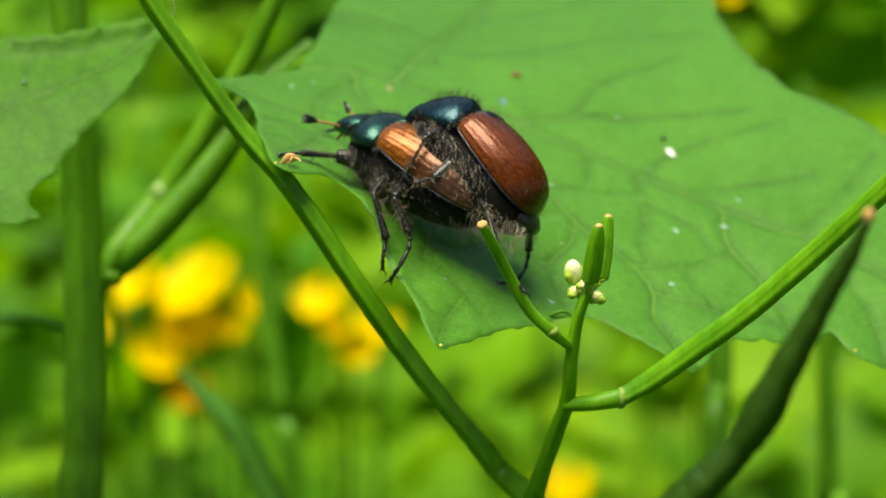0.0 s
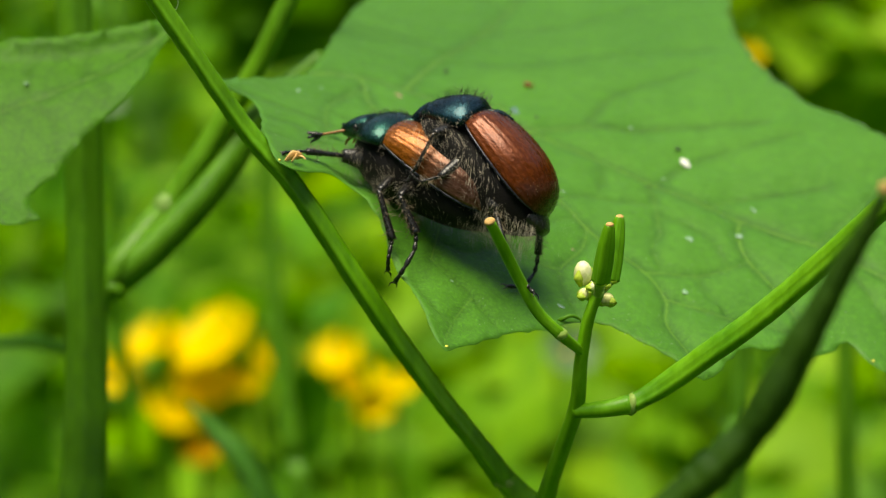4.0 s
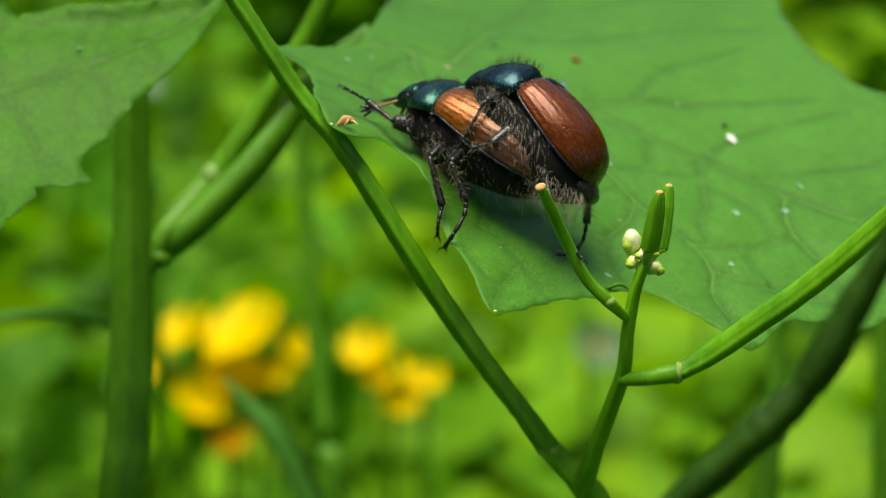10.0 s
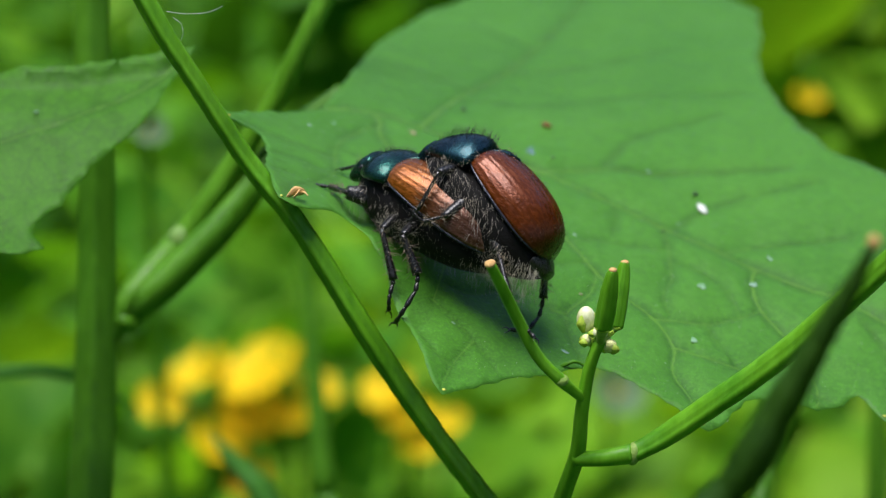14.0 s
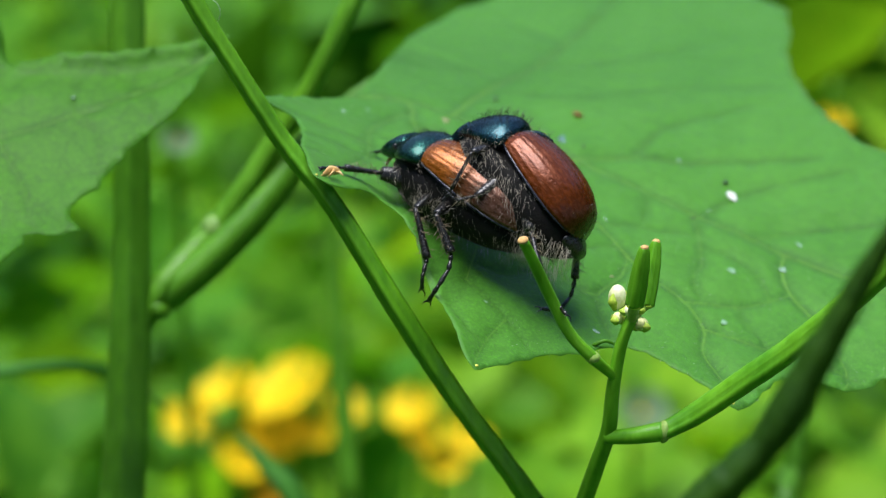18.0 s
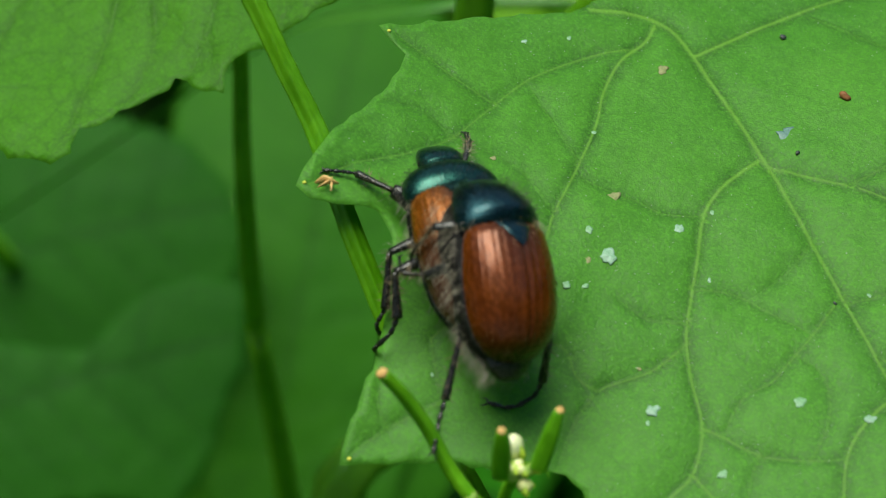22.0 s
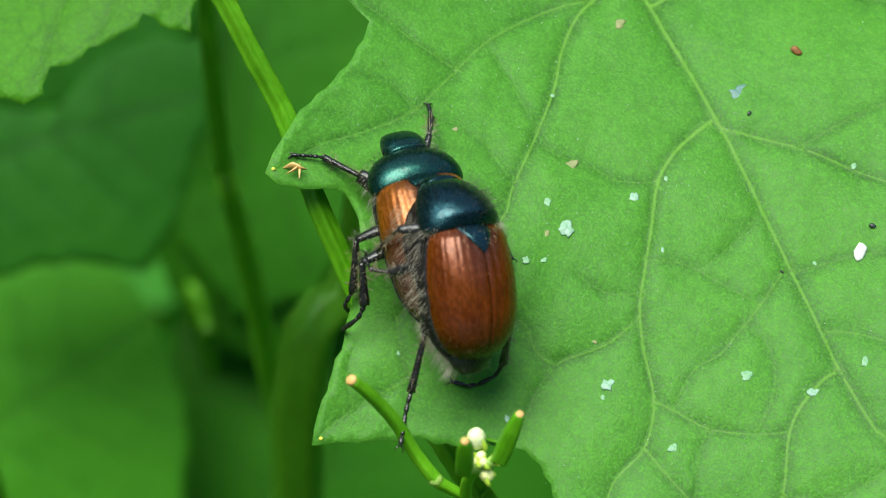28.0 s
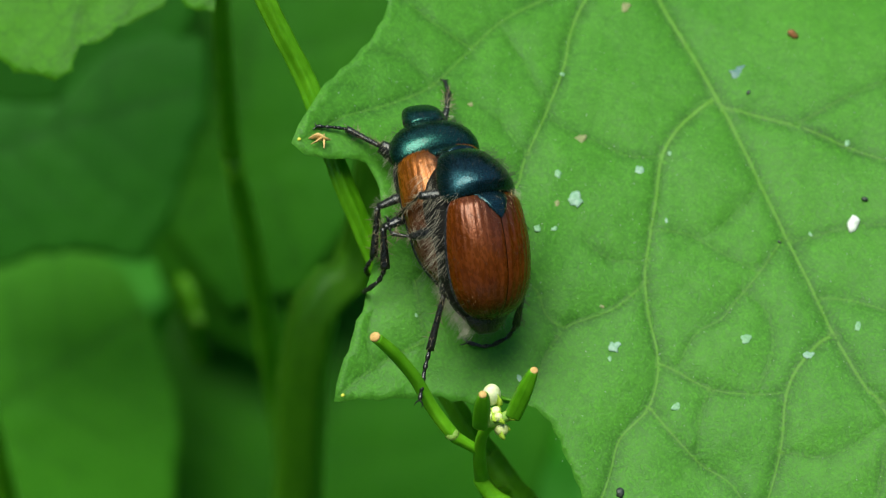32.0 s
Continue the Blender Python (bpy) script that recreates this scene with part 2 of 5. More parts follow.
SOIL = plain_material("soil", (0.018, 0.030, 0.008), (0.040, 0.060, 0.014), 0.02, 0.9, bump_mm=2.0, spec=0.1)
WHITE_SPOT = plain_material("white_spot", (0.45, 0.50, 0.42), (0.74, 0.76, 0.70), 2.0, 0.6)
DUST = plain_material("dust", (0.20, 0.34, 0.16), (0.42, 0.52, 0.36), 2.0, 0.6)
SMUDGE = plain_material("smudge", (0.06, 0.14, 0.12), (0.12, 0.22, 0.18), 2.0, 0.45)
FLAKE_SPOT = plain_material("flake_pale", (0.11, 0.27, 0.13), (0.31, 0.43, 0.34), 2.5, 0.6)
PALE_SPOT = plain_material("pale_scale", (0.09, 0.25, 0.08), (0.24, 0.40, 0.24), 2.0, 0.55)
BROWN_SPOT = plain_material("brown_crumb", (0.14, 0.05, 0.012), (0.26, 0.10, 0.03), 2.0, 0.7)
DARK_SPOT = plain_material("dark_crumb", (0.012, 0.018, 0.016), (0.03, 0.04, 0.03), 2.0, 0.5)
GRASS = leaf_material("grass_pale", (0.042, 0.180, 0.012), (0.075, 0.245, 0.022), (0.08, 0.25, 0.03), net=0.0)
SCAB = plain_material("scab", (0.13, 0.17, 0.05), (0.26, 0.26, 0.11), 2.5, 0.7)
HUSK = plain_material("husk", (0.50, 0.27, 0.08), (0.72, 0.47, 0.18), 2.5, 0.6)
TIP_YELLOW = plain_material("tooth_tip_yellow", (0.40, 0.44, 0.03), (0.62, 0.60, 0.08), 2.5, 0.5)
SILK = plain_material("silk", (0.6, 0.62, 0.6), (0.75, 0.76, 0.75), 2.5, 0.5)



def wing_material(name, a, b, dark, length, metal, fade=0.72, full=1.05):
    """Wing case: red-brown, fine pits and lengthwise lines, blackish about the small plate and at the rear."""
    m, nt = material(name)
    tc = nt.nodes.new("ShaderNodeTexCoord")
    mp = node(nt, "ShaderNodeMapping", Scale=(700.0, 1900.0, 1900.0))
    nt.links.new(tc.outputs["Object"], mp.inputs[0])
    n1, n2 = noise_tex(nt, mp.outputs[0], 0.5, 4), noise_tex(nt, mp.outputs[0], 3.5, 4)
    pits = node(nt, "ShaderNodeTexVoronoi", Scale=8.5)
    nt.links.new(coords(nt, 1000.0), pits.inputs["Vector"])
    col = ramp(nt, n1, [(0.3, a), (0.7, b)])
    col = mix_rgb(nt, 0.24, col, ramp(nt, n2, [(0.3, tuple(c * 0.4 for c in a)), (0.7, tuple(min(1, c * 1.5) for c in b))]))
    sep = nt.nodes.new("ShaderNodeSeparateXYZ")
    nt.links.new(tc.outputs["Object"], sep.inputs[0])

    def span(sock, low, high):
        r = node(nt, "ShaderNodeMapRange")
        r.inputs[1].default_value, r.inputs[2].default_value = low, high
        nt.links.new(sock, r.inputs[0])
        return r.outputs[0]

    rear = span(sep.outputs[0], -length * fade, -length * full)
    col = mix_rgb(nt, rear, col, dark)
    side = node(nt, "ShaderNodeMath")
    side.operation = "ABSOLUTE"
    nt.links.new(sep.outputs[1], side.inputs[0])
    smudge = node(nt, "ShaderNodeMath")
    smudge.operation = "MULTIPLY"
    nt.links.new(span(sep.outputs[0], -0.0024, -0.0004), smudge.inputs[0])
    nt.links.new(span(side.outputs[0], 0.0015, 0.0003), smudge.inputs[1])
    soft = node(nt, "ShaderNodeMath")
    soft.operation = "MULTIPLY"
    nt.links.new(smudge.outputs[0], soft.inputs[0])
    nt.links.new(ramp(nt, n2, [(0.35, (0.2,) * 3), (0.6, (1.0,) * 3)]), soft.inputs[1])
    col = mix_rgb(nt, soft.outputs[0], col, (0.010, 0.006, 0.006))
    pr = node(nt, "ShaderNodeBsdfPrincipled", Metallic=metal)
    pr.inputs["Coat Weight"].default_value = 0.16
    pr.inputs["Specular IOR Level"].default_value = 0.3
    pr.inputs["Coat Roughness"].default_value = 0.12
    nt.links.new(col, pr.inputs["Base Color"])
    nt.links.new(ramp(nt, n2, [(0.3, (0.16,) * 3), (0.7, (0.38,) * 3)]), pr.inputs["Roughness"])
    b1 = bump(nt, pits.outputs[0], 0.5, 0.000016)
    nt.links.new(bump(nt, n2, 0.6, 0.00004, b1), pr.inputs["Normal"])
    out = nt.nodes.new("ShaderNodeOutputMaterial")
    nt.links.new(pr.outputs[0], out.inputs[0])
    return m


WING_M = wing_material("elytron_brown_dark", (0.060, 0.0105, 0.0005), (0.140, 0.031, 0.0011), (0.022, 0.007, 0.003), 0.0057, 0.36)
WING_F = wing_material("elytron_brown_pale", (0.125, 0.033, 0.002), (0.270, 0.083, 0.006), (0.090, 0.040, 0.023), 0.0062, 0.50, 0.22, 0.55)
SHIELD_M = plain_material("pronotum_blue", (0.004, 0.016, 0.022), (0.014, 0.052, 0.062), 0.9, 0.27, metal=0.9, bump_mm=0.03, spec=0.5, fine_scale=16, coat=0.2)
SHIELD_F = plain_material("pronotum_green", (0.005, 0.022, 0.019), (0.014, 0.072, 0.056), 0.9, 0.27, metal=0.9, bump_mm=0.03, spec=0.5, fine_scale=16, coat=0.2)
RIM = plain_material("elytron_rim_blue", (0.008, 0.009, 0.014), (0.030, 0.032, 0.045), 1.0, 0.25, metal=0.4, bump_mm=0.02)
BLACK = plain_material("chitin_black", (0.004, 0.004, 0.004), (0.011, 0.010, 0.009), 1.5, 0.30, bump_mm=0.04, spec=0.5)
BLACK_MATT = plain_material("chitin_matt", (0.003, 0.003, 0.003), (0.009, 0.008, 0.007), 1.5, 0.6, bump_mm=0.06, spec=0.12)
EYE = plain_material("eye_black", (0.004, 0.004, 0.005), (0.010, 0.010, 0.012), 3.0, 0.15, bump_mm=0.005)
FEELER = plain_material("feeler_orange", (0.20, 0.075, 0.018), (0.34, 0.14, 0.04), 2.0, 0.4)
HAIR_PALE = plain_material("hair_pale", (0.32, 0.28, 0.20), (0.62, 0.56, 0.45), 1.0, 0.4)
HAIR_TAN = plain_material("hair_tan", (0.07, 0.05, 0.03), (0.26, 0.20, 0.12), 1.0, 0.4)
HAIR_GOLD = plain_material("hair_gold", (0.30, 0.20, 0.08), (0.50, 0.37, 0.19), 1.0, 0.35)
HAIR_DARK = plain_material("hair_dark", (0.012, 0.011, 0.010), (0.05, 0.045, 0.035), 1.0, 0.4)

# ------------------------------------------------------------------ tools (all lengths below in millimetres)


def thing(name, at, label, category, group="", turn=None, kind=""):
    ob = new(name)
    ob.empty_display_size = 0.002
    m = Matrix.Translation(O + Vector(at) * MM)
    ob.matrix_world = m @ turn.to_4x4() if turn else m
    tagged(ob, label, category, group, kind)
    ob["base"] = tuple(at)
    return ob


def mesh_of(verts, faces, mat, smooth=True, name="mesh"):
    me = bpy.data.meshes.new(name)
    me.from_pydata([tuple(float(c) * MM for c in v) for v in verts], [], faces)
    me.materials.append(mat)
    me.polygons.foreach_set("use_smooth", [smooth] * len(me.polygons))
    me.update()
    return me


def part(name, shape, mat, parent, label="", smooth=True, origin=(0, 0, 0), kind=""):
    """One mesh object under a thing or a part. The shape is in the parent's space; origin is its own pivot there."""
    verts, faces = shape
    ox, oy, oz = origin
    ob = new(name, mesh_of([(v[0] - ox, v[1] - oy, v[2] - oz) for v in verts], faces, mat, smooth, name))
    ob.parent = parent
    ob.location = Vector(origin) * MM
    return tagged(ob, label, kind=kind)


def rel(points, base):
    return [tuple(Vector(p) - Vector(base)) for p in points]


def curve_points(points, per=6):
    """Catmull-Rom through the points."""
    p = [Vector(q) for q in points]
    p = [p[0] * 2 - p[1]] + p + [p[-1] * 2 - p[-2]]
    out = []
    for a, b, c, d in zip(p, p[1:], p[2:], p[3:]):
        for i in range(per):
            t = i / per
            out.append(0.5 * (2 * b + (c - a) * t + (2 * a - 5 * b + 4 * c - d) * t * t + (3 * b - a - 3 * c + d) * t ** 3))
    return out + [p[-2]]


def tube(points, radii, n=10, per=6, ridges=0, ridge=0.0, flat=1.0, seed=0, wobble=0.0):
    """A closed tapered tube along a smooth line."""
    c = curve_points(points, per)
    r = np.interp(np.linspace(0, 1, len(c)), np.linspace(0, 1, len(radii)), radii)
    rnd = random.Random(seed)
    verts, faces = [], []
    side = None
    for i, q in enumerate(c):
        d = (c[min(i + 1, len(c) - 1)] - c[max(i - 1, 0)]).normalized()
        if side is None:
            side = d.cross(Vector((0.31, 0.87, 0.38))).normalized()
        side = (side - d * side.dot(d)).normalized()
        up = d.cross(side)
        k = 1 + (rnd.random() - 0.5) * wobble
        for j in range(n):
            a = 2 * math.pi * j / n
            rr = r[i] * k * (1 + ridge * (math.cos(ridges * a) + 0.3 * math.cos(2 * ridges * a + 1.0) + 0.28 * math.cos((3 * ridges + 1) * a + 2.0 + 0.05 * i)))
            verts.append(q + side * (math.cos(a) * rr) + up * (math.sin(a) * rr * flat))
    for i in range(len(c) - 1):
        for j in range(n):
            faces.append((i * n + j, i * n + (j + 1) % n, (i + 1) * n + (j + 1) % n, (i + 1) * n + j))
    for ring, q, flip in ((0, c[0], True), (len(c) - 1, c[-1], False)):
        verts.append(q)
        t = len(verts) - 1
        for j in range(n):
            f = (ring * n + j, ring * n + (j + 1) % n, t)
            faces.append(f[::-1] if flip else f)
    return verts, faces


def ball(at, radii, n=10, m=7, turn=None):
    verts, faces = [], []
    for i in range(m + 1):
        b = math.pi * i / m
        for j in range(n):
            a = 2 * math.pi * j / n
            v = Vector((math.sin(b) * math.cos(a) * radii[0], math.sin(b) * math.sin(a) * radii[1], math.cos(b) * radii[2]))
            verts.append((turn @ v if turn else v) + Vector(at))
    for i in range(m):
        for j in range(n):
            faces.append((i * n + j, (i + 1) * n + j, (i + 1) * n + (j + 1) % n, i * n + (j + 1) % n))
    return verts, faces


def joined(*shapes):
    verts, faces = [], []
    for v, f in shapes:
        k = len(verts)
        verts += list(v)
        faces += [tuple(i + k for i in g) for g in f]
    return verts, faces


def loft(stations, n=28, power=2.0):
    """A body along x: stations of x, half width, top, middle and bottom height."""
    xs = [s[0] for s in stations]
    fine = np.linspace(0, 1, len(stations) * 4)
    cols = [np.interp(fine, np.linspace(0, 1, len(stations)), [s[k] for s in stations]) for k in range(5)]
    for k in range(5):
        for _ in range(2):
            cols[k][1:-1] = (cols[k][:-2] + 2 * cols[k][1:-1] + cols[k][2:]) / 4
    verts, faces = [], []
    for x, hw, zt, zm, zb in zip(*cols):
        for j in range(n):
            a = 2 * math.pi * j / n
            c, s = math.cos(a), math.sin(a)
            y = hw * math.copysign(abs(c) ** (2 / power), c)
            z = zm + ((zt - zm) if s > 0 else (zm - zb)) * math.copysign(abs(s) ** (2 / power), s)
            verts.append((x, y, z))
    m = len(fine)
    for i in range(m - 1):
        for j in range(n):
            faces.append((i * n + j, i * n + (j + 1) % n, (i + 1) * n + (j + 1) % n, (i + 1) * n + j))
    faces.append(tuple(range(n))[::-1])
    faces.append(tuple((m - 1) * n + j for j in range(n)))
    return verts, faces


def hairs(roots, length, radius, seed, spread=0.5, bend=0.3):
    """Fine bristles: roots are (place, direction) pairs."""
    rnd = random.Random(seed)
    verts, faces = [], []
    for p, d in roots:
        p, d = Vector(p), Vector(d)
        d = (d + Vector([rnd.uniform(-1, 1) for _ in range(3)]) * spread).normalized()
        ln = length * rnd.uniform(0.5, 1.25)
        side = d.cross(Vector((0.3, 0.5, 0.81))).normalized()
        up = d.cross(side)
        mid = p + d * ln * 0.55
        tip = mid + (d + Vector([rnd.uniform(-1, 1) for _ in range(3)]) * bend).normalized() * ln * 0.45
        k = len(verts)
        for q, r in ((p, radius), (mid, radius * 0.7)):
            for j in range(3):
                a = 2.094 * j
                verts.append(q + side * math.cos(a) * r + up * math.sin(a) * r)
        verts.append(tip)
        for j in range(3):
            faces.append((k + j, k + (j + 1) % 3, k + 3 + (j + 1) % 3, k + 3 + j))
            faces.append((k + 3 + j, k + 3 + (j + 1) % 3, k + 6))
    return verts, faces


def near_line(p, line):
    """Distance of points p (n, 2) from a polyline, and how far along it."""
    best = np.full(len(p), 1e9)
    along = np.zeros(len(p))
    line = np.array(line, float)
    for i, (a, b) in enumerate(zip(line[:-1], line[1:])):
        s = np.clip((p - a) @ (b - a) / max((b - a) @ (b - a), 1e-9), 0, 1)
        d = np.hypot(*(p - (a + s[:, None] * (b - a))).T)
        along = np.where(d < best, (i + s) / (len(line) - 1), along)
        best = np.minimum(best, d)
    return best, along


def toothed(outline, seed, size=0.16, step=0.45):
    """A leaf's outline with fine irregular teeth."""
    rnd = random.Random(seed)
    pts = []
    n = len(outline)
    for i in range(n):
        a, b = np.array(outline[i], float), np.array(outline[(i + 1) % n], float)
        k = max(1, int(np.hypot(*(b - a)) / step))
        nrm = np.array([(b - a)[1], -(b - a)[0]]) / max(np.hypot(*(b - a)), 1e-9)
        for j in range(k):
            q = a + (b - a) * j / k
            pts.append(q + nrm * (rnd.uniform(-0.4, 1.0) * size * (0.3 if j == 0 else 1)))
    return pts


def blade(outline, veins, height, step, seed, thick=0.12, groove=0.13, puff=0.10):
    """A leaf blade in its own plane: outline and veins (points, width); height(u, v) bends it. Verts, faces and the vein mark."""
    from mathutils.geometry import delaunay_2d_cdt
    rnd = np.random.RandomState(seed)
    edge = [np.array(q, float) for q in outline]
    arr = np.array(edge)
    lo, hi = arr.min(0), arr.max(0)
    gu, gv = np.meshgrid(np.arange(lo[0], hi[0], step), np.arange(lo[1], hi[1], step * 0.87))
    gu[1::2] += step / 2
    inner = np.stack([gu.ravel(), gv.ravel()], 1) + rnd.uniform(-0.12, 0.12, (gu.size, 2)) * step
    x, y = inner.T
    inside = np.zeros(len(inner), bool)
    for a, b in zip(arr, np.roll(arr, -1, 0)):
        hit = (a[1] > y) != (b[1] > y)
        inside ^= hit & (x < (b[0] - a[0]) * (y - a[1]) / (b[1] - a[1] + 1e-12) + a[0])
    d_edge, _ = near_line(inner, np.vstack([arr, arr[:1]]))
    keep = inside & (d_edge > step * 0.45)
    ribs = []
    for line, width in veins:
        c = np.array([tuple(q)[:2] for q in curve_points([(a, b, 0) for a, b in line], 10)])
        gap = np.hypot(*np.diff(c, axis=0).T)
        along = np.r_[0, np.cumsum(gap)]
        s = np.arange(0, along[-1], step * 0.7)
        q = np.stack([np.interp(s, along, c[:, 0]), np.interp(s, along, c[:, 1])], 1)
        d = np.gradient(q, axis=0)
        nrm = np.stack([-d[:, 1], d[:, 0]], 1) / (np.hypot(*d.T)[:, None] + 1e-9)
        w = width * (1.0 - 0.6 * s / along[-1])[:, None]
        mine = np.vstack([q, q + nrm * w * 0.5, q - nrm * w * 0.5, q + nrm * w * 1.3, q - nrm * w * 1.3])
        keep &= near_line(inner, c)[0] > width * 1.3
        if ribs:
            old = np.vstack(ribs)
            mine = mine[((mine[:, None] - old[None]) ** 2).sum(-1).min(1) > (width * 0.3) ** 2]
        if len(mine):
            ribs.append(mine)
    ribs = np.vstack(ribs)
    inside = np.zeros(len(ribs), bool)
    for a, b in zip(arr, np.roll(arr, -1, 0)):
        hit = (a[1] > ribs[:, 1]) != (b[1] > ribs[:, 1])
        inside ^= hit & (ribs[:, 0] < (b[0] - a[0]) * (ribs[:, 1] - a[1]) / (b[1] - a[1] + 1e-12) + a[0])
    ribs = ribs[inside & (near_line(ribs, np.vstack([arr, arr[:1]]))[0] > step * 0.25)]
    inner = np.vstack([inner[keep], ribs])
    pts = [Vector((float(a), float(b))) for a, b in np.vstack([arr, inner])]
    n = len(edge)
    v2, _, tris, *_ = delaunay_2d_cdt(pts, [(i, (i + 1) % n) for i in range(n)], [], 1, 1e-4)
    p = np.array([tuple(q) for q in v2])
    mark, h = np.zeros(len(p)), np.array([height(a, b) for a, b in p], float)
    far, groove_shade = np.full(len(p), 1e9), np.zeros(len(p))
    for line, width in veins:
        d, al = near_line(p, [tuple(q)[:2] for q in curve_points([(a, b, 0) for a, b in line], 4)])
        w = width * 0.8 * (1.0 - 0.6 * al)
        mark = np.maximum(mark, np.exp(-(d / (w * 0.42)) ** 2) * (1.0 - 0.35 * al) * min(1.0, width / 0.25) ** 2.5)
        h -= groove * width * 1.6 * np.exp(-(d / (w * 2.4)) ** 2) - 0.25 * w * np.exp(-(d / (w * 0.45)) ** 2)
        far = np.minimum(far, d)
        # how strongly the painted groove shade shows near each vein
        groove_shade = np.maximum(groove_shade, np.exp(-(d / (0.16 + width * 0.75)) ** 2) * (1.0 - 0.3 * al) * min(1.0, width / 0.22))
    h += puff * np.minimum(far, 1.6)
    h += np.array([noise.noise((a * 0.45, b * 0.45, seed)) * 0.12 + noise.noise((a * 1.6, b * 1.6, seed + 5)) * 0.055 for a, b in p])
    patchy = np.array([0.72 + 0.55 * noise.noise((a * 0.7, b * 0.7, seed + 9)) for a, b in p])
    return p, h, mark, [tuple(t) for t in tris], thick, np.clip(groove_shade * patchy, 0, 1) * (1 - mark)


def leaf_part(name, made, origin, eu, ev, en, mat, parent, base, label=""):
    """Lays a blade into space under its plant, with both faces and the rim."""
    p, h, mark, tris, thick, groove_shade = made
    eu, ev, en = Vector(eu), Vector(ev), Vector(en)
    start = Vector(origin) - Vector(base)
    top = [start + eu * a + ev * b + en * c for (a, b), c in zip(p.tolist(), h.tolist())]
    n = len(top)
    faces = [t if (p[t[1]] - p[t[0]])[0] * (p[t[2]] - p[t[0]])[1] - (p[t[1]] - p[t[0]])[1] * (p[t[2]] - p[t[0]])[0] > 0 else t[::-1] for t in tris]
    count = {}
    for f in faces:
        for i in range(3):
            e = (f[i], f[(i + 1) % 3])
            count[e] = count.get(e, 0) + 1
    rim = [e for e in count if (e[1], e[0]) not in count]
    thin = {i for e in rim for i in e}
    low = [q - en * (0.02 if i in thin else thick) for i, q in enumerate(top)]
    faces += [tuple(i + n for i in f[::-1]) for f in faces]
    faces += [(b, a, a + n, b + n) for a, b in rim]
    ob = part(name, (top + low, faces), mat, parent, label)
    at = ob.data.attributes.new("vein", "FLOAT", "POINT")
    at.data.foreach_set("value", np.concatenate([mark, mark * 0.8]).astype(np.float32))
    av = ob.data.attributes.new("groove_shade", "FLOAT", "POINT")
    av.data.foreach_set("value", np.concatenate([np.minimum(1.0, groove_shade * 1.35), groove_shade * 0.3]).astype(np.float32))
    return ob

# ------------------------------------------------------------------ ground and distance
ground = new("ground", mesh_of([(-60000, -60000, 0), (60000, -60000, 0), (60000, 60000, 0), (-60000, 60000, 0)], [(0, 1, 2, 3)], SOIL))
tagged(ground, "dark damp soil under the herbs", "ground", kind="structure")


def scatter_leaves(name, count, place, size, mat, seed, label, category, flat=0.6):
    """Many small folded leaves in one object; place(rnd) gives a spot in millimetres above the ground."""
    rnd = random.Random(seed)
    verts, faces = [], []
    for _ in range(count):
        x, y, z = place(rnd)
        s = size * rnd.uniform(0.45, 1.35)
        w = s * rnd.uniform(0.28, 0.5)
        turn = Euler((rnd.gauss(0, flat), rnd.gauss(0, flat), rnd.uniform(0, 6.28))).to_matrix()
        fold = rnd.uniform(0.1, 0.4) * w
        droop = rnd.uniform(0.05, 0.3) * s
        pts = [(-0.5 * s, 0, -droop * 0.3), (-0.2 * s, w * 0.8, fold), (0.15 * s, w * 0.75, fold * 0.8), (0.5 * s, 0, -droop), (0.15 * s, -w * 0.75, fold * 0.8),
               (-0.2 * s, -w * 0.8, fold), (-0.2 * s, 0, 0), (0.15 * s, 0, -droop * 0.2)]
        k = len(verts)
        for q in pts:
            v = turn @ Vector(q)
            verts.append((v.x + x, v.y + y, v.z + z))
        for f in ((0, 6, 1), (1, 6, 7, 2), (2, 7, 3), (0, 5, 6), (5, 4, 7, 6), (4, 3, 7)):
            faces.append(tuple(i + k for i in f))
    ob = new(name, mesh_of(verts, faces, mat, True, name))
    return tagged(ob, label, category, kind="stuff")


def herb_spot(rnd):
    """A bright patch of herbs with an uneven border, bare of tall ones round the beetles' plant."""
    while True:
        x, y = rnd.uniform(-1300, 1200), rnd.uniform(-700, 2500)
        if math.hypot(x / 1150, (y - 900) / 1450) > 1 + 0.3 * noise.noise((x / 400, y / 400, 7)):
            continue
        if math.hypot((x + 120) / 320, (y - 120) / 260) < 1:
            continue
        break
    top = 130 + 190 * (0.5 + 0.5 * noise.noise((x / 170, y / 170, 3)))
    return x, y, rnd.uniform(0, 1) ** 0.6 * top


def litter_spot(rnd):
    a, r = rnd.uniform(0, 6.283), 3300 * math.sqrt(rnd.random())
    return r * math.cos(a), 400 + r * math.sin(a), rnd.uniform(2, 45)


# unseen leaf ring, added to darken reflections and block low sky; tallest behind the camera
def leaf_screen_spot(rnd):
    a, r = rnd.uniform(0, 6.283), rnd.uniform(3000, 3800)
    return r * math.cos(a), r * math.sin(a), rnd.uniform(0, 1) ** 0.8 * (2600 - 1300 * math.sin(a) + 2200 * max(0.0, math.cos(a + 0.86)) ** 2)


scatter_leaves("undergrowth", 24000, herb_spot, 37, UNDER, 11, "dense low bright green herbs on the ground", "undergrowth", 0.38)
def near_spot(rnd):
    return rnd.uniform(-520, 140), rnd.uniform(-80, 460), rnd.uniform(0, 1) ** 0.7 * 130


scatter_leaves("low_herbs", 900, near_spot, 60, SHADE_HERB, 16, "mid green herbs with the taller plants' shade put into their colour", "undergrowth", 0.3)
